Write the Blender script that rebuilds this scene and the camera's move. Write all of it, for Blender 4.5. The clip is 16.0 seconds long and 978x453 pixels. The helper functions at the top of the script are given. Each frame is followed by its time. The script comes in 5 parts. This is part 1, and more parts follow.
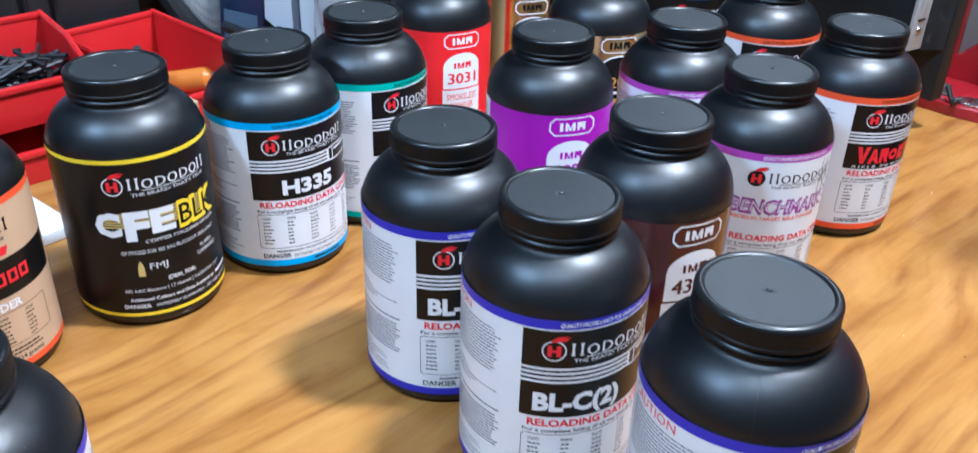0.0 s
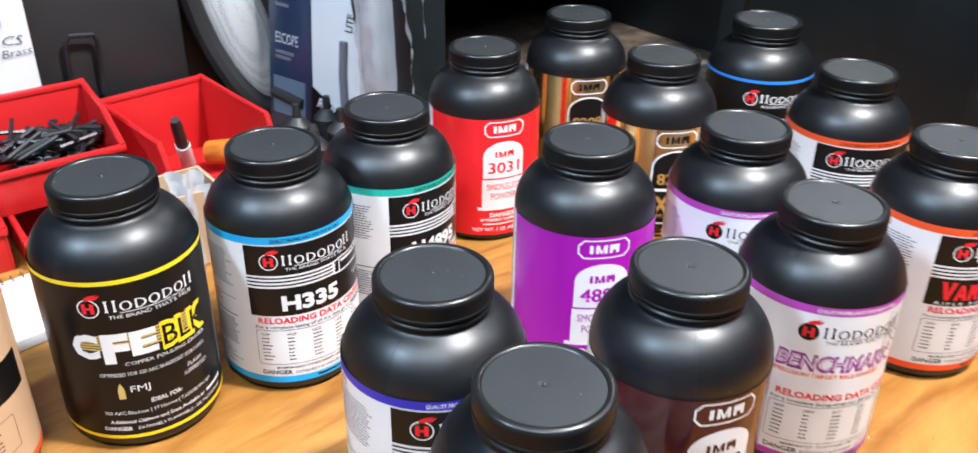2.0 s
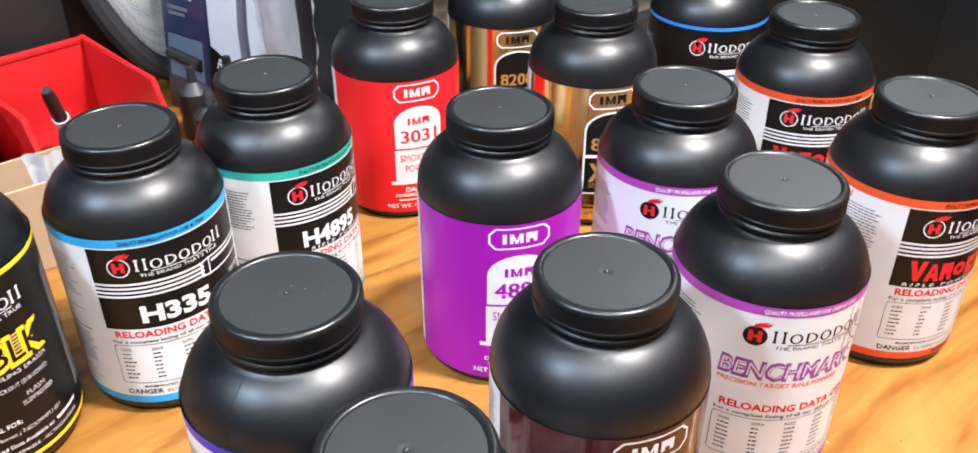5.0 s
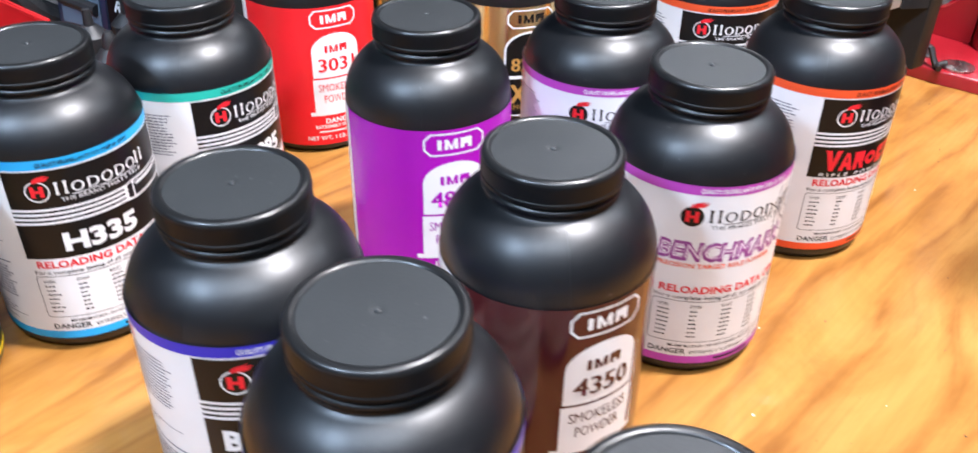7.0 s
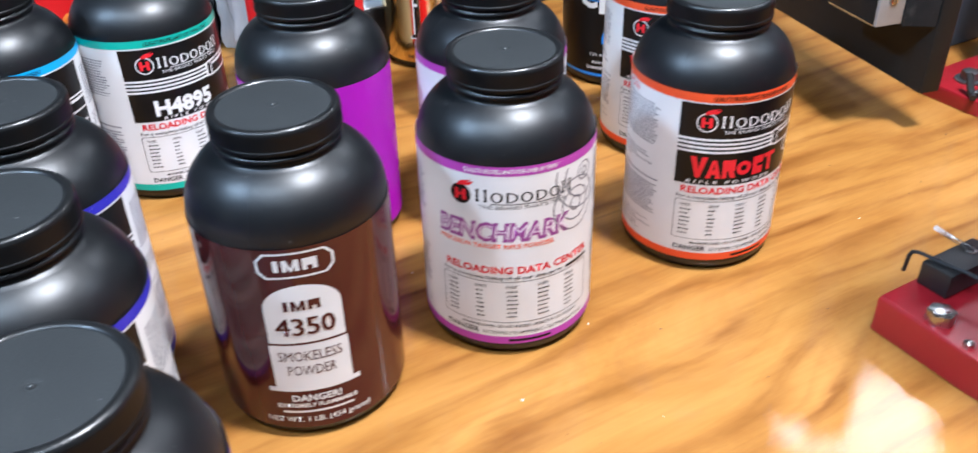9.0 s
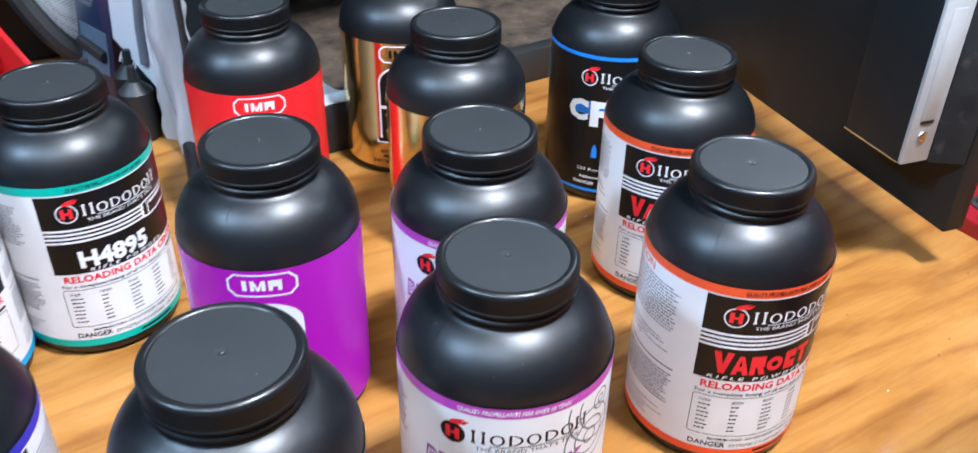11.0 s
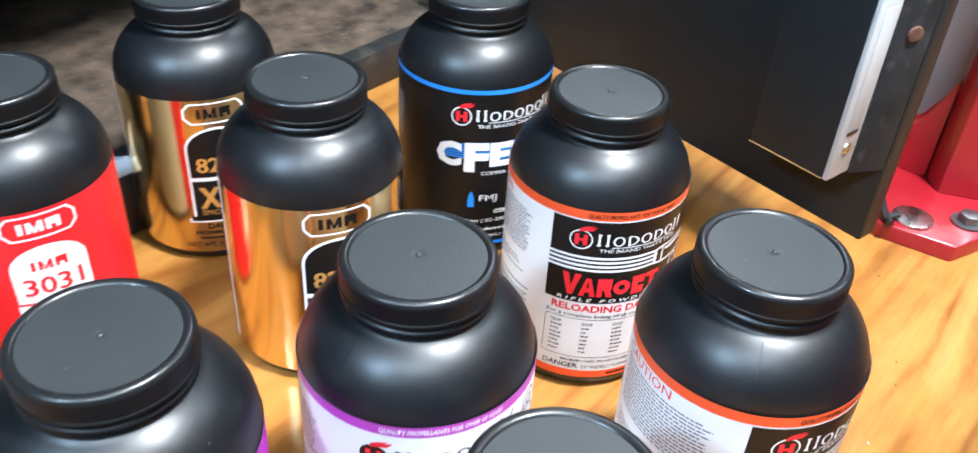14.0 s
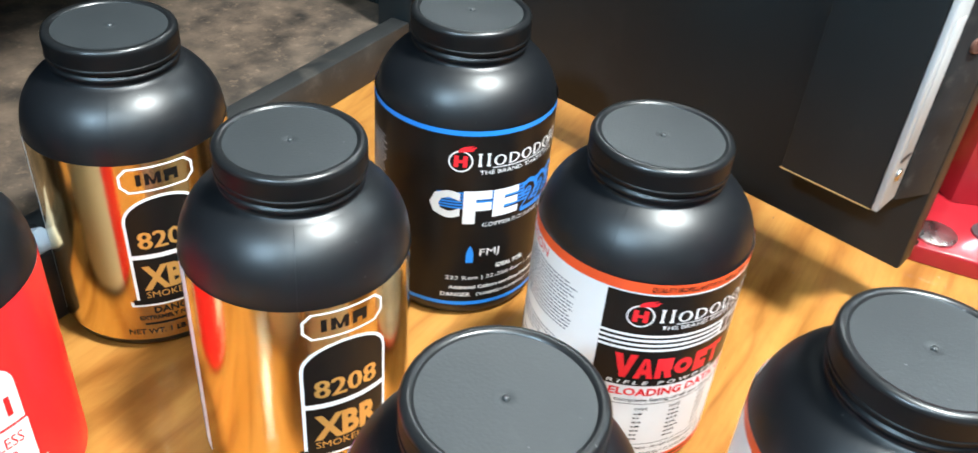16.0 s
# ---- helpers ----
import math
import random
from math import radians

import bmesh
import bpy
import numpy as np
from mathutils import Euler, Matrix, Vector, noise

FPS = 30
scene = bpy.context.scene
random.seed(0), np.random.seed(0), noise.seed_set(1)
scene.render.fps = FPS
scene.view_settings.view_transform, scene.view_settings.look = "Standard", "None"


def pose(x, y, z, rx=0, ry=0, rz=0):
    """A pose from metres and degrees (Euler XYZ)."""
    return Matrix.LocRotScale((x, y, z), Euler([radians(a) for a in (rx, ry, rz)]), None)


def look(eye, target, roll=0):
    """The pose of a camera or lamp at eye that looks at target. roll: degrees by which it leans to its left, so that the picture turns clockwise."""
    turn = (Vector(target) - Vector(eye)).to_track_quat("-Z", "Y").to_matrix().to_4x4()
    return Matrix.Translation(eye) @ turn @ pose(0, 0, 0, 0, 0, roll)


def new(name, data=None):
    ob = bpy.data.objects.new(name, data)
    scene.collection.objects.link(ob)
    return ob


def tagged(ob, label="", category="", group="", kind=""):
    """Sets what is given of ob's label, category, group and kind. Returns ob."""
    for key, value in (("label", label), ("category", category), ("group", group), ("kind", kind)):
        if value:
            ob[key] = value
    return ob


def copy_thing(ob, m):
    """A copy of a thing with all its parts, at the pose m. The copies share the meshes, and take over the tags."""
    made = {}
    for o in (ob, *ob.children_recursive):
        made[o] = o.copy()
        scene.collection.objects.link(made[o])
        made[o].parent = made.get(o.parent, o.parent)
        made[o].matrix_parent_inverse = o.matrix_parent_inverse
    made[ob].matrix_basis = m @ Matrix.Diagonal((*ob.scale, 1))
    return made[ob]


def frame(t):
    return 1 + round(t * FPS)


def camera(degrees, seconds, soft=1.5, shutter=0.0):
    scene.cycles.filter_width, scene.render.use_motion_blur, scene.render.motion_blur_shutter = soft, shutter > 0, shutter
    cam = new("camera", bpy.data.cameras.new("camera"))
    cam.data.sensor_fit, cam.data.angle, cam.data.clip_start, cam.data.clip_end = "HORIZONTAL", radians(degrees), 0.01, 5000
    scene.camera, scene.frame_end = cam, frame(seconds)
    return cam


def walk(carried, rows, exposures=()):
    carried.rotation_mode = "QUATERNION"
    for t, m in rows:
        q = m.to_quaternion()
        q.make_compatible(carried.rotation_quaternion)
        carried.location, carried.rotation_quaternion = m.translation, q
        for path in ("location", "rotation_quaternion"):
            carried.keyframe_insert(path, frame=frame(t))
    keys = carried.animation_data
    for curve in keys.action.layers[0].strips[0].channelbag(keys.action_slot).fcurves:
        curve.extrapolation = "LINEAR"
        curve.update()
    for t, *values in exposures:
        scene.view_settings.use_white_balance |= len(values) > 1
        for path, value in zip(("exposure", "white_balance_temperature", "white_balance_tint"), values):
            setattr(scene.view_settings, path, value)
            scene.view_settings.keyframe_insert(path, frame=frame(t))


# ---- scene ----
cam = camera(56.3, 16.0, shutter=0.5)
METRES, EYE, TILT, LEAN, TURN = 1.0, 0.3313, -29.65, -1.50, 0.0
ROWS = [
    (0.0, 0.0, 0.0, 0.0, -0.0, 0.0, -0.0),
    (0.5, -0.0061, 0.0031, 0.0164, -0.05, 0.88, -0.21),
    (1.0, -0.0051, 0.012, 0.0342, -0.17, 1.2, -0.66),
    (1.5, 0.0174, 0.0311, 0.048, 0.77, 1.26, -1.23),
    (2.0, 0.0463, 0.0605, 0.0678, 6.37, 0.74, -2.78),
    (2.5, 0.0732, 0.0905, 0.0822, 10.45, -0.34, -4.2),
    (3.0, 0.1018, 0.0989, 0.0994, 12.79, -1.37, -5.18),
    (5.5, 0.0499, 0.1499, 0.0857, 0.79, -3.16, 0.43),
    (6.0, 0.0242, 0.1415, 0.0741, -2.35, -3.7, 1.63),
    (6.5, 0.0277, 0.147, 0.0694, -2.73, -4.05, 2.01),
    (7.0, 0.0564, 0.1416, 0.0566, -1.86, -4.23, 1.85),
    (7.5, 0.1132, 0.1357, 0.042, 2.02, -3.93, -0.37),
    (8.0, 0.1679, 0.1343, 0.0385, 8.7, -4.03, -2.02),
    (8.5, 0.2109, 0.1325, 0.0327, 12.93, -4.36, -3.02),
    (9.0, 0.2697, 0.1402, 0.0449, 14.01, -4.25, -4.66),
    (9.5, 0.2876, 0.1428, 0.0571, 14.5, -4.11, -5.38),
    (10.0, 0.2635, 0.1665, 0.0855, 14.25, -3.84, -5.76),
    (12.5, 0.1866, 0.2572, 0.1596, 2.12, -4.47, -2.28),
    (13.0, 0.1617, 0.2721, 0.1704, 0.06, -5.11, -1.1),
    (13.5, 0.1449, 0.2921, 0.1839, -1.33, -5.69, -0.42),
    (14.0, 0.1284, 0.3278, 0.1883, -6.49, -6.52, 1.72),
    (14.5, 0.1015, 0.3615, 0.2034, -12.24, -7.15, 2.59),
    (15.0, 0.0849, 0.3972, 0.2089, -14.48, -7.78, 3.16),
    (15.5, 0.0911, 0.4017, 0.2169, -14.51, -7.97, 3.93),
    (16.0, 0.0872, 0.4174, 0.2204, -13.6, -8.15, 4.47),
]
# seconds, stops, white balance and tint
EXPOSURES = [(0.0, -0.18, 5300, 9), (1.5, 0.06, 5950, 12), (3.0, 0.21, 6750, 12), (5.5, 0.23, 6600, 16), (6.5, 0.29, 6400, 17), (7.5, 0.16, 6150, 16), (8.0, 0.12, 6100, 15), (9.5, -0.10, 5700, 11), (10.0, -0.06, 5650, 11), (12.5, 0.23, 5700, 11), (13.5, 0.42, 5850, 8), (14.0, 0.42, 5950, 8), (14.5, 0.28, 5950, 7), (15.5, 0.38, 6050, 4), (16.0, 0.46, 6200, 3)]
walk(cam, [(t, pose(0, 0, EYE, TILT, LEAN, TURN) @ pose(METRES * x, METRES * y, METRES * z, 90 + pitch, roll, yaw)) for t, x, y, z, yaw, pitch, roll in ROWS], EXPOSURES)

# ---- light ----
world = bpy.data.worlds.new("world")
scene.world = world
world.use_nodes = True
world.node_tree.nodes["Background"].inputs[0].default_value = (0.5, 0.55, 0.6, 1)
world.node_tree.nodes["Background"].inputs[1].default_value = 0.02


def area_lamp(name, place, target, size_x, size_y, watts, colour):
    lamp = bpy.data.lights.new(name, "AREA")
    lamp.shape, lamp.size, lamp.size_y, lamp.energy, lamp.color = "RECTANGLE", size_x, size_y, watts, colour
    ob = new(name, lamp)
    ob.matrix_world = look(place, target)
    return ob


CEILING = 1.55
# place, what it faces, size, power, colour
LAMPS = [
    ((0.60, 0.42, CEILING - 0.05), (0.40, 0.50, 0), 0.14, 0.22, 62.0, (0.97, 0.97, 0.96)),
    ((-0.92, -0.36, CEILING - 0.05), (0.05, 0.50, 0), 0.16, 0.22, 50.0, (0.58, 0.79, 1.0)),
    ((1.50, 1.20, CEILING - 0.05), (0.60, 0.70, 0), 0.12, 0.40, 9.0, (0.736, 0.897, 1.0)),
    ((0.74, 2.12, CEILING - 0.05), (0.74, 2.121, 0), 0.40, 0.34, 5.0, (0.791, 0.917, 1.0)),
    # added fill behind the camera to brighten the labels, not a known lamp
    ((0.05, -0.35, CEILING - 0.05), (0.05, 0.4, 0), 0.90, 0.10, 22.0, (0.72, 0.88, 1.0)),
]
for place, aim, sx, sy, watts, colour in LAMPS:
    area_lamp("ceiling_or_fill_light", place, aim, sx, sy, watts, colour)


# ---- materials ----
def material(name):
    m = bpy.data.materials.new(name)
    m.use_nodes = True
    nodes, links = m.node_tree.nodes, m.node_tree.links
    return m, nodes, links, nodes["Principled BSDF"]


def tex_noise(nodes, links, coords, scale, detail=4.0, rough=0.55, stretch=None):
    src = coords
    if stretch:
        mp = nodes.new("ShaderNodeMapping")
        mp.inputs["Scale"].default_value = stretch
        links.new(coords, mp.inputs["Vector"])
        src = mp.outputs["Vector"]
    n = nodes.new("ShaderNodeTexNoise")
    n.inputs["Scale"].default_value, n.inputs["Detail"].default_value, n.inputs["Roughness"].default_value = scale, detail, rough
    links.new(src, n.inputs["Vector"])
    return n


def ramp(nodes, links, fac, stops):
    r = nodes.new("ShaderNodeValToRGB")
    els = r.color_ramp.elements
    while len(els) < len(stops):
        els.new(0.5)
    for e, (pos, col) in zip(els, stops):
        e.position, e.color = pos, (*col, 1) if len(col) == 3 else col
    links.new(fac, r.inputs["Fac"])
    return r


def math_node(nodes, links, op, a, b=None):
    n = nodes.new("ShaderNodeMath")
    n.operation = op
    for i, v in enumerate((a, b)):
        if v is None:
            continue
        if isinstance(v, (int, float)):
            n.inputs[i].default_value = v
        else:
            links.new(v, n.inputs[i])
    return n.outputs[0]


def plain(name, colour, rough=0.5, metal=0.0, vary=0.15, grain=60.0, bump=0.05, coat=0.0, dust=None, spread=0.08, spec=0.5, bump_scale=400.0, specks=0.0):
    """A surface with small changes of tone and gloss at two scales, fine relief and, if asked, dust in patches."""
    m, nodes, links, bsdf = material(name)
    co = nodes.new("ShaderNodeTexCoord").outputs["Object"]
    big, small = tex_noise(nodes, links, co, grain * 0.25, 5), tex_noise(nodes, links, co, bump_scale, 3)
    lo = tuple(c * (1 - vary) for c in colour)
    hi = tuple(min(1, c * (1 + vary)) for c in colour)
    col = ramp(nodes, links, big.outputs["Fac"], [(0.3, lo), (0.7, hi)]).outputs["Color"]
    if dust:
        d = tex_noise(nodes, links, co, grain * 0.6, 8, 0.7)
        mask = ramp(nodes, links, d.outputs["Fac"], [(0.55, (0, 0, 0)), (0.8, (1, 1, 1))])
        mix = nodes.new("ShaderNodeMix")
        mix.data_type = "RGBA"
        links.new(mask.outputs["Color"], mix.inputs["Factor"])
        links.new(col, mix.inputs["A"])
        mix.inputs["B"].default_value = (*dust, 1)
        col = mix.outputs["Result"]
    if specks:
        f = tex_noise(nodes, links, co, 520.0, 1, 0.4)
        f.noise_dimensions = "4D"
        info = nodes.new("ShaderNodeObjectInfo")
        links.new(math_node(nodes, links, "MULTIPLY", info.outputs["Random"], 70.0), f.inputs["W"])
        mask = ramp(nodes, links, f.outputs["Fac"], [(0.775, (0, 0, 0)), (0.81, (1, 1, 1))])
        mix = nodes.new("ShaderNodeMix")
        mix.data_type = "RGBA"
        links.new(mask.outputs["Color"], mix.inputs["Factor"])
        links.new(col, mix.inputs["A"])
        mix.inputs["B"].default_value = (specks, specks, specks, 1)
        col = mix.outputs["Result"]
    links.new(col, bsdf.inputs["Base Color"])
    r = nodes.new("ShaderNodeMapRange")
    r.inputs["To Min"].default_value, r.inputs["To Max"].default_value = max(0.02, rough - spread), min(1, rough + spread)
    links.new(big.outputs["Fac"], r.inputs["Value"])
    links.new(r.outputs["Result"], bsdf.inputs["Roughness"])
    bsdf.inputs["Metallic"].default_value = metal
    bsdf.inputs["Coat Weight"].default_value = coat
    bsdf.inputs["Specular IOR Level"].default_value = spec
    b = nodes.new("ShaderNodeBump")
    b.inputs["Strength"].default_value, b.inputs["Distance"].default_value = bump, 0.0005
    links.new(small.outputs["Fac"], b.inputs["Height"])
    links.new(b.outputs["Normal"], bsdf.inputs["Normal"])
    return m


def print_ink(name, colour, rough=0.34, metal=0.0):
    return plain(name, colour, rough, metal, vary=0.05, grain=90, bump=0.02, coat=0.0, spread=0.05, spec=0.24)


def mixed(nodes, links, fac, a, b, blend="MIX"):
    """A colour mix; fac, a and b are numbers, colours or sockets."""
    n = nodes.new("ShaderNodeMix")
    n.data_type, n.blend_type = "RGBA", blend
    for key, v in (("Factor", fac), ("A", a), ("B", b)):
        if isinstance(v, (int, float)):
            n.inputs[key].default_value = v
        elif isinstance(v, tuple):
            n.inputs[key].default_value = (*v, 1)
        else:
            links.new(v, n.inputs[key])
    return n.outputs["Result"]


def wood_material(name):
    """Varnished softwood plywood: flame-shaped growth rings with a hard late edge, ripples, broad stains, fine fibres and an orange-peel varnish."""
    m, nodes, links, bsdf = material(name)
    co = nodes.new("ShaderNodeTexCoord").outputs["Object"]
    sep = nodes.new("ShaderNodeSeparateXYZ")
    links.new(co, sep.inputs[0])
    warp = tex_noise(nodes, links, co, 1.0, 2, 0.5, (2.1, 6.5, 1.0))
    flame = tex_noise(nodes, links, co, 1.0, 3, 0.6, (7.0, 40.0, 1.0))
    flame.inputs["Distortion"].default_value = 0.5
    ripple = tex_noise(nodes, links, co, 1.0, 2, 0.5, (55.0, 120.0, 1.0))
    w = math_node(nodes, links, "ADD", sep.outputs["Y"], math_node(nodes, links, "MULTIPLY", warp.outputs["Fac"], 0.15))
    w = math_node(nodes, links, "ADD", w, math_node(nodes, links, "MULTIPLY", flame.outputs["Fac"], 0.022))
    w = math_node(nodes, links, "ADD", w, math_node(nodes, links, "MULTIPLY", ripple.outputs["Fac"], 0.0020))
    broad = math_node(nodes, links, "FRACT", math_node(nodes, links, "MULTIPLY", w, 44.0))
    narrow = math_node(nodes, links, "FRACT", math_node(nodes, links, "MULTIPLY", w, 113.0))
    late = ramp(nodes, links, broad, [(0.0, (0.22, 0.22, 0.22)), (0.10, (0.0, 0.0, 0.0)), (0.40, (0.10, 0.10, 0.10)), (0.66, (0.52, 0.52, 0.52)), (0.82, (0.95, 0.95, 0.95)), (0.92, (0.62, 0.62, 0.62)), (1.0, (0.22, 0.22, 0.22))])
    thin = ramp(nodes, links, narrow, [(0.0, (0.1, 0.1, 0.1)), (0.5, (0.0, 0.0, 0.0)), (0.86, (0.55, 0.55, 0.55)), (1.0, (0.1, 0.1, 0.1))])
    patch = tex_noise(nodes, links, co, 1.0, 4, 0.6, (8.0, 26.0, 1.0))
    where = ramp(nodes, links, patch.outputs["Fac"], [(0.38, (0.10, 0.10, 0.10)), (0.62, (0.82, 0.82, 0.82))])
    streak = math_node(nodes, links, "MULTIPLY", math_node(nodes, links, "ADD", late.outputs["Color"], math_node(nodes, links, "MULTIPLY", thin.outputs["Color"], 0.45)), where.outputs["Color"])
    streak = math_node(nodes, links, "MINIMUM", streak, 1.0)
    stain = tex_noise(nodes, links, co, 1.0, 5, 0.62, (7.0, 20.0, 1.0))
    stain.inputs["Distortion"].default_value = 0.9
    tone = ramp(nodes, links, stain.outputs["Fac"], [(0.34, (0.390, 0.187, 0.047)), (0.50, (0.344, 0.155, 0.034)), (0.68, (0.272, 0.111, 0.022))])
    base = mixed(nodes, links, streak, tone.outputs["Color"], (0.165, 0.055, 0.0085))
    fibre = tex_noise(nodes, links, co, 1.0, 6, 0.65, (14.0, 420.0, 1.0))
    fr = ramp(nodes, links, fibre.outputs["Fac"], [(0.3, (0.91, 0.89, 0.86)), (0.6, (1, 1, 1))])
    base = mixed(nodes, links, 1.0, base, fr.outputs["Color"], "MULTIPLY")
    fleck = tex_noise(nodes, links, co, 1.0, 2, 0.5, (230.0, 620.0, 1.0))
    fm = ramp(nodes, links, fleck.outputs["Fac"], [(0.74, (0, 0, 0)), (0.80, (0.7, 0.7, 0.7))])
    base = mixed(nodes, links, fm.outputs["Color"], base, (0.13, 0.045, 0.012))
    links.new(base, bsdf.inputs["Base Color"])
    bsdf.inputs["Roughness"].default_value = 0.5
    bsdf.inputs["Specular IOR Level"].default_value = 0.12
    bsdf.inputs["Coat Weight"].default_value = 0.42
    bsdf.inputs["Coat Roughness"].default_value = 0.05
    peel = tex_noise(nodes, links, co, 1.0, 4, 0.6, (210.0, 330.0, 1.0))
    b = nodes.new("ShaderNodeBump")
    b.inputs["Strength"].default_value, b.inputs["Distance"].default_value = 0.06, 0.0007
    links.new(peel.outputs["Fac"], b.inputs["Height"])
    links.new(b.outputs["Normal"], bsdf.inputs["Coat Normal"])
    grain = nodes.new("ShaderNodeBump")
    grain.inputs["Strength"].default_value, grain.inputs["Distance"].default_value = 0.25, 0.0005
    links.new(fibre.outputs["Fac"], grain.inputs["Height"])
    links.new(grain.outputs["Normal"], bsdf.inputs["Normal"])
    return m


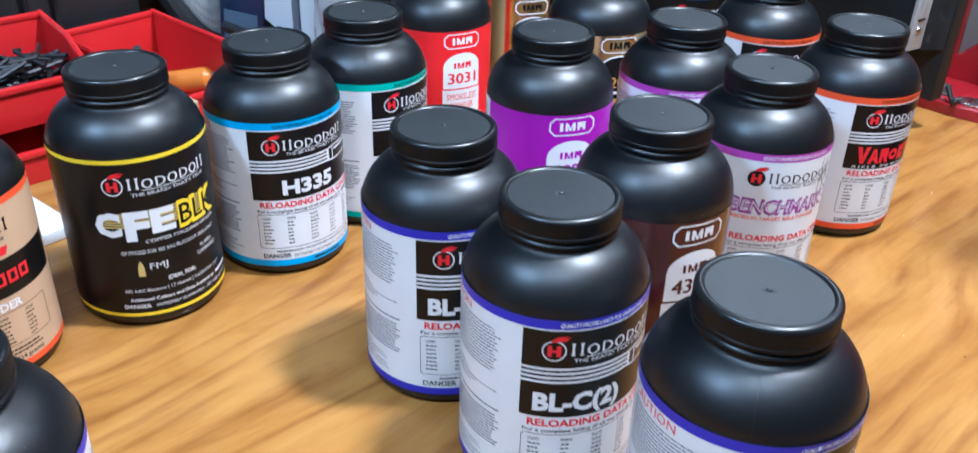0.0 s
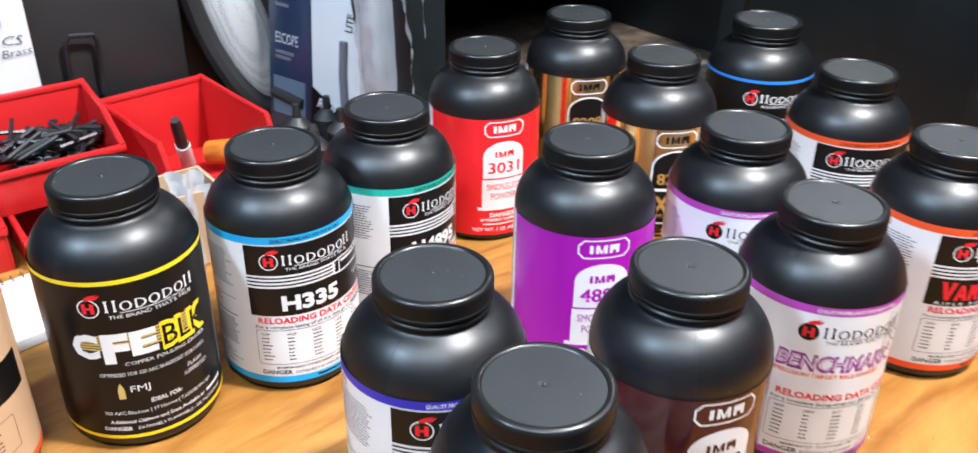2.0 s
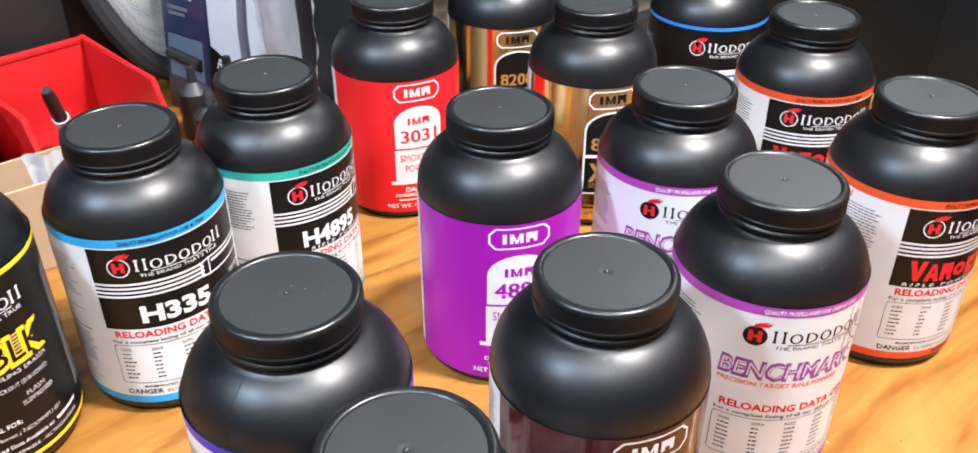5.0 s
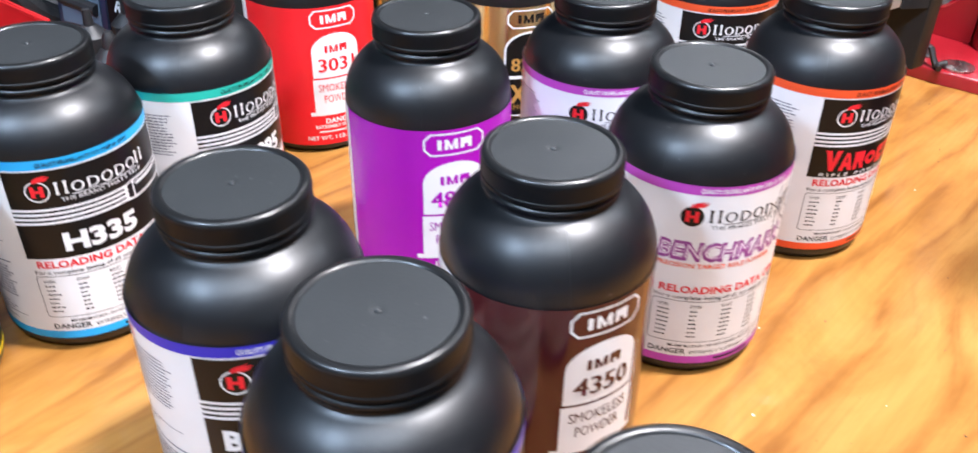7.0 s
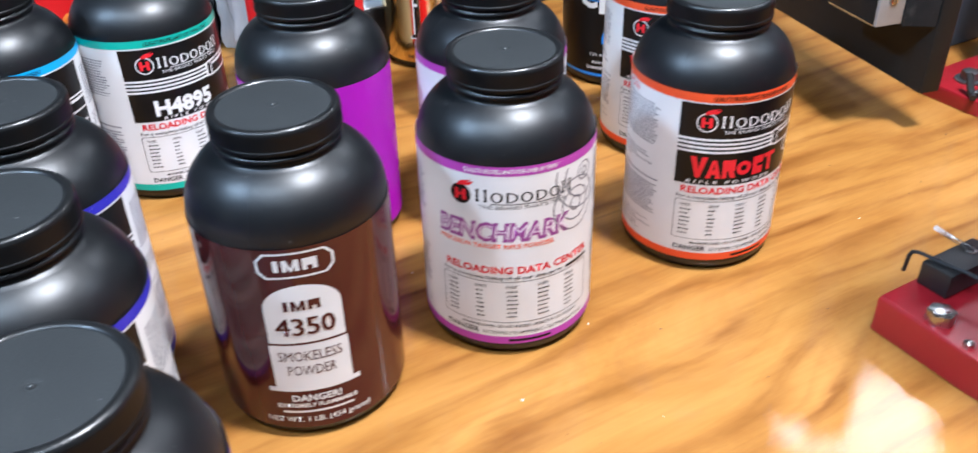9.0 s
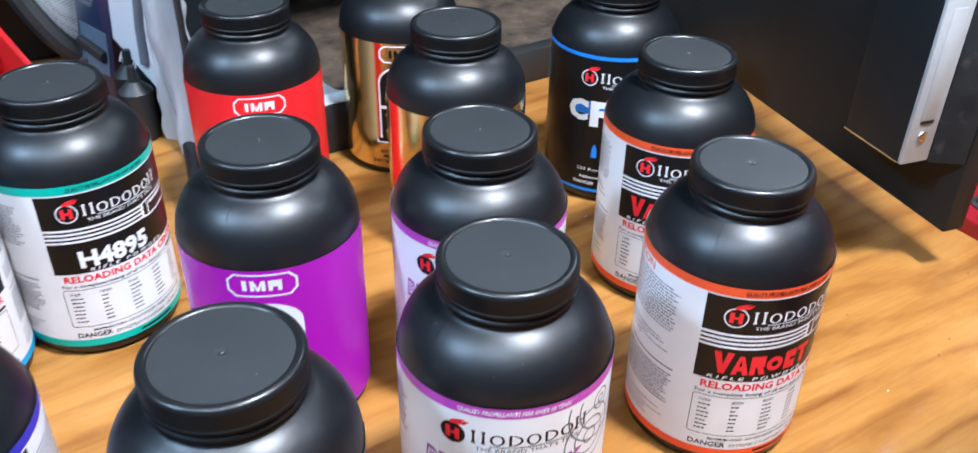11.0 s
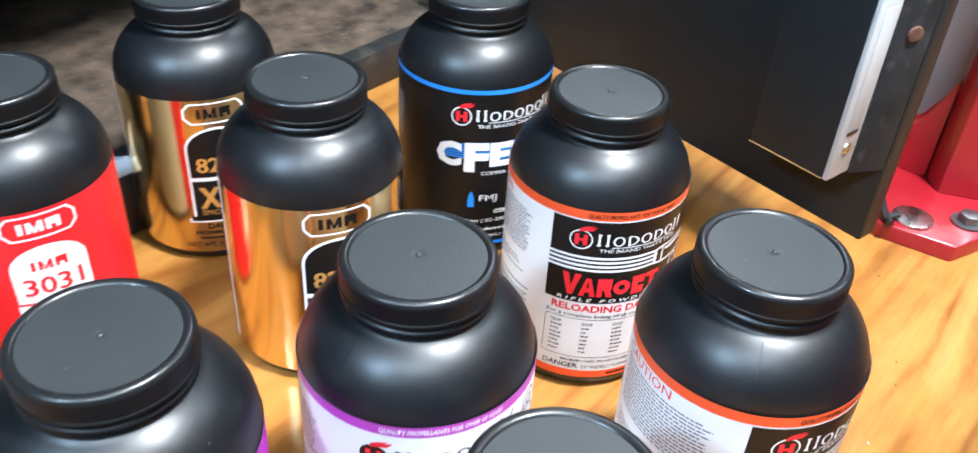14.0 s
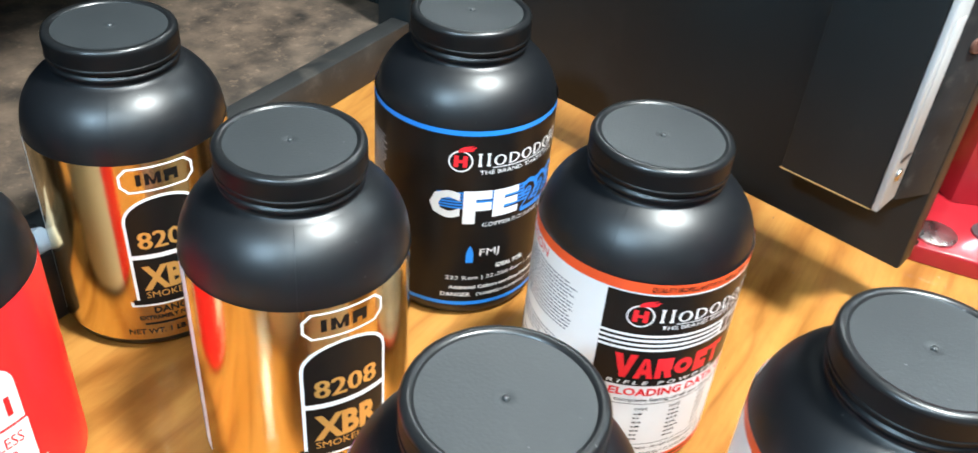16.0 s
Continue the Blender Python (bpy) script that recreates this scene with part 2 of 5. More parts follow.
MAT = {
    "wood": wood_material("varnished_plywood"),
    "edge": plain("raw_wood_edge", (0.42, 0.24, 0.09), 0.6, grain=40, vary=0.3),
    "black_plastic": plain("black_bottle_plastic", (0.0030, 0.0036, 0.0048), 0.40, grain=60, vary=0.25, bump=0.08, spread=0.05, spec=0.54, specks=0.05),
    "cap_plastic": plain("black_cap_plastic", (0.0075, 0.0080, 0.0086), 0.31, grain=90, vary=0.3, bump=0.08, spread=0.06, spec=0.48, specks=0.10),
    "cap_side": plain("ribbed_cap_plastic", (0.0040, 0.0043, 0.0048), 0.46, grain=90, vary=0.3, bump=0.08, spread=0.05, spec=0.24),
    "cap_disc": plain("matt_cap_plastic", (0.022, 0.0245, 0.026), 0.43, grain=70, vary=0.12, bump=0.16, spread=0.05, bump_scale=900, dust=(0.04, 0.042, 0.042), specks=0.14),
    "white": print_ink("white_paper_label", (0.73, 0.73, 0.735)),
    "black": print_ink("black_ink", (0.006, 0.0055, 0.0055), 0.3),
    "grey": print_ink("grey_ink", (0.15, 0.15, 0.18)),
    "silver_ink": print_ink("pale_grey_ink", (0.36, 0.36, 0.37)),
    "red": print_ink("red_ink", (0.72, 0.02, 0.03)),
    "cyan": print_ink("blue_cyan_ink", (0.02, 0.36, 0.72)),
    "green": print_ink("teal_ink", (0.02, 0.42, 0.33)),
    "blue": print_ink("royal_blue_ink", (0.035, 0.03, 0.42)),
    "sky": print_ink("bright_blue_ink", (0.03, 0.22, 0.70)),
    "orange": print_ink("orange_red_ink", (0.78, 0.09, 0.025)),
    "violet": print_ink("violet_ink", (0.44, 0.06, 0.40)),
    "plum": print_ink("dark_plum_ink", (0.29, 0.065, 0.27)),
    "yellow": print_ink("yellow_ink", (0.85, 0.62, 0.02)),
    "darkgold": print_ink("dull_gold_ink", (0.55, 0.40, 0.13)),
    "purple_foil": print_ink("purple_film", (0.36, 0.009, 0.37), 0.24),
    "red_foil": print_ink("red_film", (0.74, 0.018, 0.022), 0.24),
    "maroon_foil": plain("maroon_film", (0.060, 0.0105, 0.0115), 0.10, vary=0.12, grain=60, bump=0.02, spread=0.04, spec=0.5),
    "gold_foil": print_ink("gold_foil", (0.80, 0.62, 0.32), 0.15, 1.0),
    "gold_ink": print_ink("gold_ink", (0.72, 0.42, 0.12), 0.3, 0.6),
    "tan": print_ink("tan_film", (0.55, 0.36, 0.22), 0.3),
    "lilac": print_ink("pale_lilac_ink", (0.74, 0.62, 0.73)),
    "steel_black": plain("black_painted_steel", (0.013, 0.0168, 0.0185), 0.46, grain=14, vary=0.4, bump=0.14, spec=0.22, dust=(0.027, 0.028, 0.029), spread=0.08, bump_scale=120),
    "door_edge": plain("scratched_black_steel", (0.016, 0.0165, 0.017), 0.5, grain=90, vary=0.5, bump=0.25, spec=0.2, dust=(0.075, 0.068, 0.06), spread=0.1, bump_scale=160),
    "sill": plain("worn_black_steel", (0.018, 0.018, 0.0175), 0.52, grain=30, vary=0.5, bump=0.15, dust=(0.10, 0.085, 0.07), spread=0.15),
    "dirt": plain("dusty_brown_steel", (0.062, 0.043, 0.029), 0.8, grain=170, vary=0.8, bump=0.7, dust=(0.19, 0.13, 0.085), bump_scale=220),
    "nickel": plain("brushed_nickel", (0.50, 0.51, 0.51), 0.55, 0.2, grain=60, vary=0.2, bump=0.15),
    "bolt": plain("zinc_bolt", (0.55, 0.55, 0.54), 0.28, 1.0, grain=300, vary=0.35, bump=0.3),
    "bolt_dark": plain("dull_grey_bolt", (0.22, 0.23, 0.24), 0.45, 1.0, grain=200, vary=0.3, bump=0.2),
    "rust": plain("rusted_screw", (0.11, 0.045, 0.028), 0.8, 0.2, grain=400, vary=0.5, bump=0.5),
    "press_red": plain("red_enamel", (0.30, 0.010, 0.017), 0.32, grain=20, vary=0.2, bump=0.25, coat=0.2, bump_scale=150),
    "bin_red": plain("red_bin_plastic", (0.50, 0.014, 0.015), 0.35, grain=20, vary=0.12, bump=0.05),
    "matt_black": plain("matt_black_plastic", (0.015, 0.015, 0.016), 0.5, grain=30, vary=0.3, bump=0.2),
    "iron": plain("black_oxide_steel", (0.035, 0.035, 0.038), 0.4, 0.6, grain=100, vary=0.3, bump=0.1),
    "paper": plain("white_paper", (0.62, 0.63, 0.65), 0.7, grain=20, vary=0.05, bump=0.1),
    "tape": plain("blue_masking_tape", (0.01, 0.12, 0.60), 0.6, grain=60, vary=0.1, bump=0.2),
    "card": plain("brown_cardboard", (0.42, 0.28, 0.17), 0.8, grain=30, vary=0.15, bump=0.2),
    "navy": plain("dark_blue_card", (0.018, 0.032, 0.07), 0.3, grain=25, vary=0.6, bump=0.05, coat=0.3),
    "amber": plain("amber_plastic", (0.55, 0.17, 0.025), 0.2, grain=20, vary=0.15, bump=0.05),
    "pale": plain("pale_plastic", (0.62, 0.60, 0.58), 0.4, grain=20, vary=0.1),
    "post": plain("blue_grey_paint", (0.10, 0.14, 0.19), 0.5, grain=20, vary=0.2),
    "teal": plain("pale_teal_paint", (0.22, 0.50, 0.46), 0.5, grain=20, vary=0.1),
    "plaster": plain("painted_wall", (0.032, 0.034, 0.037), 0.8, grain=6, vary=0.08, bump=0.2),
    "ceiling": plain("ceiling_paint", (0.05, 0.052, 0.055), 0.85, grain=6, vary=0.05),
    "concrete": plain("concrete_floor", (0.30, 0.29, 0.27), 0.7, grain=6, vary=0.25, bump=0.3),
}


def glow_material():
    m, nodes, links, bsdf = material("lamp_diffuser")
    bsdf.inputs["Base Color"].default_value = (0.9, 0.9, 0.9, 1)
    bsdf.inputs["Emission Color"].default_value = (1, 0.97, 0.93, 1)
    bsdf.inputs["Emission Strength"].default_value = 14.0
    return m


def film_material():
    """Thin cloudy plastic film: partly see-through, with soft shine."""
    m, nodes, links, bsdf = material("clear_plastic_film")
    co = nodes.new("ShaderNodeTexCoord").outputs["Object"]
    n = tex_noise(nodes, links, co, 30.0, 6, 0.6, (1.0, 1.0, 0.25))
    a = nodes.new("ShaderNodeMapRange")
    a.inputs["From Min"].default_value, a.inputs["From Max"].default_value = 0.35, 0.65
    a.inputs["To Min"].default_value, a.inputs["To Max"].default_value = 0.62, 0.94
    links.new(n.outputs["Fac"], a.inputs["Value"])
    links.new(a.outputs["Result"], bsdf.inputs["Alpha"])
    bsdf.inputs["Base Color"].default_value = (0.50, 0.51, 0.53, 1)
    bsdf.inputs["Roughness"].default_value = 0.18
    return m


def mesh_cloth():
    """Grey cloth with rows of small round holes."""
    m, nodes, links, bsdf = material("perforated_grey_cloth")
    co = nodes.new("ShaderNodeTexCoord").outputs["Object"]
    v = nodes.new("ShaderNodeTexVoronoi")
    v.inputs["Scale"].default_value, v.inputs["Randomness"].default_value = 420.0, 0.15
    links.new(co, v.inputs["Vector"])
    holes = ramp(nodes, links, v.outputs["Distance"], [(0.22, (0.15, 0.15, 0.15)), (0.42, (0.36, 0.365, 0.36))])
    links.new(holes.outputs["Color"], bsdf.inputs["Base Color"])
    bsdf.inputs["Roughness"].default_value = 0.6
    b = nodes.new("ShaderNodeBump")
    b.inputs["Strength"].default_value, b.inputs["Distance"].default_value = 0.5, 0.0006
    links.new(v.outputs["Distance"], b.inputs["Height"])
    links.new(b.outputs["Normal"], bsdf.inputs["Normal"])
    return m


MAT["glow"], MAT["film"], MAT["silver"] = glow_material(), film_material(), mesh_cloth()


# ---- building helpers ----
def mesh_of(bm, name, smooth=False, angle=29):
    me = bpy.data.meshes.new(name)
    bm.normal_update()
    bm.to_mesh(me)
    bm.free()
    if smooth:
        me.shade_smooth()
        me.set_sharp_from_angle(angle=radians(angle))
    return me


def part(name, bm, mat, parent=None, label="", smooth=True):
    """One mesh object from a bmesh (or a ready mesh), under a thing or a part."""
    me = mesh_of(bm, name, smooth) if isinstance(bm, bmesh.types.BMesh) else bm
    if not me.materials:
        me.materials.append(MAT[mat])
    ob = new(name, me)
    if parent:
        ob.parent = parent
    return tagged(ob, label)


def thing(name, m, label, category, group="", kind=""):
    ob = new(name)
    ob.empty_display_size = 0.02
    ob.matrix_world = m
    return tagged(ob, label, category, group, kind)


def box(x0, x1, y0, y1, z0, z1, bevel=0.0, bm=None, segs=2):
    bm = bm or bmesh.new()
    made = bmesh.ops.create_cube(bm, size=1.0, matrix=Matrix.Translation(((x0 + x1) / 2, (y0 + y1) / 2, (z0 + z1) / 2)) @ Matrix.Diagonal((x1 - x0, y1 - y0, z1 - z0, 1)))
    if bevel:
        edges = list({e for v in made["verts"] for e in v.link_edges})
        bmesh.ops.bevel(bm, geom=edges, offset=bevel, segments=segs, affect="EDGES", profile=0.5)
    return bm


def lathe(profile, segs=64, bm=None, ripple=None):
    """Turn (radius, height) pairs about z. ripple(i, k, r): the radius at segment i of ring k."""
    bm = bm or bmesh.new()
    rings = []
    for k, (r, z) in enumerate(profile):
        if r <= 1e-6:
            rings.append([bm.verts.new((0, 0, z))])
            continue
        ring = []
        for i in range(segs):
            a = 2 * math.pi * i / segs
            rr = ripple(i, k, r) if ripple else r
            ring.append(bm.verts.new((rr * math.cos(a), rr * math.sin(a), z)))
        rings.append(ring)
    for a, b in zip(rings, rings[1:]):
        for i in range(segs):
            j = (i + 1) % segs
            if len(a) == 1 and len(b) == 1:
                continue
            if len(a) == 1:
                bm.faces.new((a[0], b[j], b[i]))
            elif len(b) == 1:
                bm.faces.new((a[i], a[j], b[0]))
            else:
                bm.faces.new((a[i], a[j], b[j], b[i]))
    bmesh.ops.recalc_face_normals(bm, faces=bm.faces)
    return bm


def prism(outline, z0, z1, bevel=0.0, bm=None):
    bm = bm or bmesh.new()
    low = [bm.verts.new((x, y, z0)) for x, y in outline]
    top = [bm.verts.new((x, y, z1)) for x, y in outline]
    n = len(outline)
    faces = [bm.faces.new(low[::-1]), bm.faces.new(top)]
    faces += [bm.faces.new((low[i], low[(i + 1) % n], top[(i + 1) % n], top[i])) for i in range(n)]
    if bevel:
        edges = list(faces[1].edges) + [e for e in bm.edges if len({v.co.z for v in e.verts}) > 1 and e.verts[0] in low + top and e.verts[1] in low + top]
        bmesh.ops.bevel(bm, geom=list(set(edges)), offset=bevel, segments=2, affect="EDGES", profile=0.5)
    bmesh.ops.recalc_face_normals(bm, faces=bm.faces)
    return bm


def rod(points, radius, segs=8, bm=None):
    """A round bar along a polyline."""
    bm = bm or bmesh.new()
    pts = [Vector(p) for p in points]
    rings = []
    for k, p in enumerate(pts):
        d = (pts[min(k + 1, len(pts) - 1)] - pts[max(k - 1, 0)]).normalized()
        side = d.cross(Vector((0.13, 0.95, 0.27))).normalized()
        up = side.cross(d)
        rings.append([bm.verts.new(p + radius * (math.cos(2 * math.pi * i / segs) * side + math.sin(2 * math.pi * i / segs) * up)) for i in range(segs)])
    for a, b in zip(rings, rings[1:]):
        for i in range(segs):
            bm.faces.new((a[i], a[(i + 1) % segs], b[(i + 1) % segs], b[i]))
    bm.faces.new(rings[0][::-1]), bm.faces.new(rings[-1])
    bmesh.ops.recalc_face_normals(bm, faces=bm.faces)
    return bm


BENCH = pose(0, 0, 0, 0, 0, 45)

# ---- room ----
WALL = 0.1
for name, dims in (("wall_south", (-2.3, 2.7, -2.2 - WALL, -2.2)), ("wall_west", (-2.3 - WALL, -2.3, -2.3, 2.4)), ("wall_east", (2.7, 2.7 + WALL, -2.3, 2.4)), ("wall_north", (-2.3, 2.7, 2.3, 2.3 + WALL))):
    tagged(part(name, box(*dims, -0.9, CEILING), "plaster", smooth=False), "dark grey painted workshop wall", "wall", kind="structure")
tagged(part("floor", box(-2.4, 2.8, -2.3, 2.4, -1.0, -0.9), "concrete", smooth=False), "bare grey concrete workshop floor", "floor", kind="structure")
tagged(part("ceiling", box(-2.4, 2.8, -2.3, 2.4, CEILING, CEILING + 0.1), "ceiling", smooth=False), "dark grey painted workshop ceiling", "ceiling", kind="structure")
# the last housing belongs to the added label fill
for place, aim, sx, sy, watts, colour in LAMPS:
    fixture = thing("ceiling_light", Matrix.Translation((place[0], place[1], CEILING)), "unseen panel light in a grey housing on the ceiling", "ceiling light", "ceiling lights")
    part("housing", box(-sx / 2 - 0.02, sx / 2 + 0.02, -sy / 2 - 0.02, sy / 2 + 0.02, -0.03, 0, 0.004), "ceiling", fixture)
    part("diffuser", box(-sx / 2, sx / 2, -sy / 2, sy / 2, -0.036, -0.0305), "glow", fixture)

# ---- workbench ----
bench = thing("workbench", BENCH, "varnished amber plywood workbench with wavy grain", "workbench")
part("tabletop", box(-0.62, 1.7, -0.13, 1.35, -0.03, 0.0, 0.002), "wood", bench, smooth=False)
part("apron", box(-0.57, 1.65, -0.10, -0.06, -0.13, -0.0305, 0.002), "edge", bench)
for px in (-0.54, 1.54):
    for qy in (-0.10, 1.20):
        part("leg", box(px, px + 0.08, qy + 0.045, qy + 0.125, -0.9, -0.0305, 0.003), "edge", bench)


# ---- bottles ----
R_LABEL = 0.0434
CAP_TOP = 0.1475


def body_profile():
    pr = [(0.0, 0.0025), (0.034, 0.0025), (0.0365, 0.0), (0.0395, 0.0006), (0.0420, 0.0032), (0.0430, 0.0072), (0.0430, 0.050), (0.0430, 0.1052)]
    for i in range(1, 15):
        a = radians(66) * i / 14
        pr.append((0.0430 - 0.0280 * (1 - math.cos(a)), 0.1052 + 0.0280 * math.sin(a) * 0.995))
    pr += [(0.0262, 0.1309), (0.0259, 0.1319), (0.0262, 0.1327), (0.0268, 0.1332), (0.0270, 0.1340), (0.0266, 0.1348), (0.0258, 0.1353), (0.0256, 0.1370), (0.0256, 0.142), (0.0, 0.142)]
    return pr


def cap_profile():
    return [(0.0256, 0.1384), (0.0262, 0.1368), (0.0272, 0.1365), (0.0275, 0.1371), (0.0275, 0.1383), (0.0272, 0.1387), (0.0273, 0.1410), (0.0274, 0.1442), (0.0273, 0.1456), (0.0269, 0.1466), (0.0261, 0.1473), (0.0251, 0.1475), (0.0244, 0.1474), (0.0238, 0.1471), (0.0234, 0.1466)]


def disc_profile():
    return [(0.0234, 0.1466), (0.0226, 0.1466), (0.0034, 0.1466), (0.0028, 0.1466), (0.0022, 0.1465), (0.0015, 0.1464), (0.0011, 0.1463), (0.0009, 0.1471), (0.0004, 0.1473), (0.0, 0.1473)]


BODY = mesh_of(lathe(body_profile(), 96), "bottle_body", True, 60)
CAP = mesh_of(lathe(cap_profile(), 240, ripple=lambda i, k, r: r - (0.00022 if k in (6, 7) and i % 2 else 0)), "bottle_cap", True, 30)
DISC = mesh_of(lathe(disc_profile(), 64), "cap_disc", True, 60)
SEAM = mesh_of(rod([(r, 0, z) for r, z in body_profile()[7:21]], 0.00010, 5), "mould_seam", True)
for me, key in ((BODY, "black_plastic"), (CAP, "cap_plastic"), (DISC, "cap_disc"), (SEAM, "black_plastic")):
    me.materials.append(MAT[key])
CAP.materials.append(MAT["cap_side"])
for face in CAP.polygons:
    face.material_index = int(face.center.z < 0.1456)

# A label is drawn flat, in millimetres: u to the right along the arc, v up from the table.
TEXT_CACHE = {}


def text_polys(s, bold, shear):
    key = (s, bold, shear)
    if key not in TEXT_CACHE:
        cu = bpy.data.curves.new("lettering", "FONT")
        cu.body, cu.size, cu.resolution_u, cu.offset, cu.shear = s, 1.0, 2, bold, shear
        ob = bpy.data.objects.new("lettering", cu)
        me = bpy.data.meshes.new_from_object(ob)
        co = [(v.co.x, min(max(v.co.y, -0.24), 0.80)) for v in me.vertices]
        TEXT_CACHE[key] = [[co[i] for i in p.vertices] for p in me.polygons]
        bpy.data.objects.remove(ob)
        bpy.data.meshes.remove(me)
        bpy.data.curves.remove(cu)
    return TEXT_CACHE[key]


def words(s, u, v, h, width=None, bold=0.012, shear=0.0, align="l"):
    """Lettering with capitals h high, its foot at v; fitted to a width if one is given."""
    polys = text_polys(s, bold, shear)
    xs = [p[0] for q in polys for p in q]
    lo, hi = min(xs), max(xs)
    ky = h / 0.70
    kx = width / (hi - lo) if width else ky
    off = u - lo * kx if align == "l" else u - (lo + hi) / 2 * kx
    return [[(off + x * kx, v + y * ky) for x, y in q] for q in polys]


def rect(u0, v0, u1, v1):
    return [[(u0, v0), (u1, v0), (u1, v1), (u0, v1)]]


def hollow(u0, v0, u1, v1, w):
    return rect(u0, v0, u1, v0 + w) + rect(u0, v1 - w, u1, v1) + rect(u0, v0 + w, u0 + w, v1 - w) + rect(u1 - w, v0 + w, u1, v1 - w)


def slanted(u0, v0, u1, v1, lean):
    return [[(u0, v0), (u1, v0), (u1 + lean, v1), (u0 + lean, v1)]]


def loop_band(outer, inner):
    n = len(outer)
    return [[outer[i], outer[(i + 1) % n], inner[(i + 1) % n], inner[i]] for i in range(n)]


def circle(cu, cv, r, n=28):
    return [(cu + r * math.cos(2 * math.pi * i / n), cv + r * math.sin(2 * math.pi * i / n)) for i in range(n)]


def ring(cu, cv, r0, r1, n=28):
    return loop_band(circle(cu, cv, r1, n), circle(cu, cv, r0, n))


def octagon(cu, cv, w, h, c):
    return [(cu - w + c, cv - h), (cu + w - c, cv - h), (cu + w, cv - h + c), (cu + w, cv + h - c), (cu + w - c, cv + h), (cu - w + c, cv + h), (cu - w, cv + h - c), (cu - w, cv - h + c)]


def arch(cu, w, v0, v1, rise, n=14):
    """A round-headed tablet."""
    return [(cu - w, v0), (cu + w, v0)] + [(cu + w * math.cos(math.pi * i / n), v1 - rise + rise * math.sin(math.pi * i / n)) for i in range(n + 1)]


def fine_lines(u0, u1, v0, v1, pitch, h, rng, ragged=0.12, gap=0.5):
    """Rows of small bars that stand for print too small to read."""
    out, v = [], v1 - pitch
    while v >= v0:
        u, stop = u0, u1 - rng.random() * ragged * (u1 - u0)
        while u < stop:
            w = min(rng.uniform(0.8, 3.2), stop - u)
            out += rect(u, v, u + w, v + h)
            u += w + gap
        v -= pitch
    return out


def wrap_mesh(name, polys, layer, mat):
    """Bend flat pieces round the bottle; long ones are cut into strips first. u = 0 faces the local -y."""
    radius, step = R_LABEL + 0.00007 * layer, 2.6
    verts, faces, index = [], [], {}
    for poly in polys:
        lo, hi = min(p[0] for p in poly), max(p[0] for p in poly)
        pieces = [poly]
        if hi - lo > step:
            pieces, k0, k1 = [], math.floor(lo / step), math.ceil(hi / step)
            for k in range(k0, k1):
                piece = poly
                for edge, sign in ((k * step, 1), ((k + 1) * step, -1)):
                    cut = []
                    for a, b in zip(piece, piece[1:] + piece[:1]):
                        da, db = sign * (a[0] - edge), sign * (b[0] - edge)
                        if da >= 0:
                            cut.append(a)
                        if (da > 0) != (db > 0) and abs(da - db) > 1e-9:
                            f = da / (da - db)
                            cut.append((a[0] + f * (b[0] - a[0]), a[1] + f * (b[1] - a[1])))
                    piece = cut
                    if len(piece) < 3:
                        break
                if len(piece) >= 3:
                    pieces.append(piece)
        for piece in pieces:
            ids = []
            for u, v in piece:
                key = (round(u, 3), round(v, 3))
                if key not in index:
                    a = u * 0.001 / R_LABEL - math.pi / 2
                    index[key] = len(verts)
                    verts.append((radius * math.cos(a), radius * math.sin(a), v * 0.001))
                if index[key] not in ids:
                    ids.append(index[key])
            if len(ids) > 2:
                faces.append(tuple(ids))
    me = bpy.data.meshes.new(name)
    me.from_pydata(verts, [], faces)
    me.materials.append(MAT[mat])
    me.shade_smooth()
    return me


def emblem(cu, cv, r):
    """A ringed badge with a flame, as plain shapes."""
    k = r / 5.4
    blocks = rect(cu - 2.9 * k, cv - 2.9 * k, cu - 1.0 * k, cv + 2.9 * k) + rect(cu + 1.0 * k, cv - 2.9 * k, cu + 2.9 * k, cv + 2.9 * k) + rect(cu - 1.0 * k, cv - 0.7 * k, cu + 1.0 * k, cv + 0.7 * k)
    flame = [[(cu - 1.5 * k, cv + 4.4 * k), (cu + 1.0 * k, cv + 4.9 * k), (cu + 5.6 * k, cv + 8.2 * k), (cu + 1.4 * k, cv + 7.4 * k), (cu - 0.8 * k, cv + 6.2 * k)], [(cu + 0.6 * k, cv + 4.7 * k), (cu + 4.8 * k, cv + 5.4 * k), (cu + 6.8 * k, cv + 7.6 * k), (cu + 3.0 * k, cv + 6.6 * k)]]
    return blocks + flame


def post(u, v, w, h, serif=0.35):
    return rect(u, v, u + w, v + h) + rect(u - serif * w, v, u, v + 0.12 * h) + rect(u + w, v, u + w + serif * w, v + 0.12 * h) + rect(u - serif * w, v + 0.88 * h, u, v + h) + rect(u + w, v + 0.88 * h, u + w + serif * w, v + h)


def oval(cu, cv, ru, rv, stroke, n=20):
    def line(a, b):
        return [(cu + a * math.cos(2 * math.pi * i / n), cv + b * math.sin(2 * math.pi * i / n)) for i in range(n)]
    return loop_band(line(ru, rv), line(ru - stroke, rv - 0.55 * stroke))


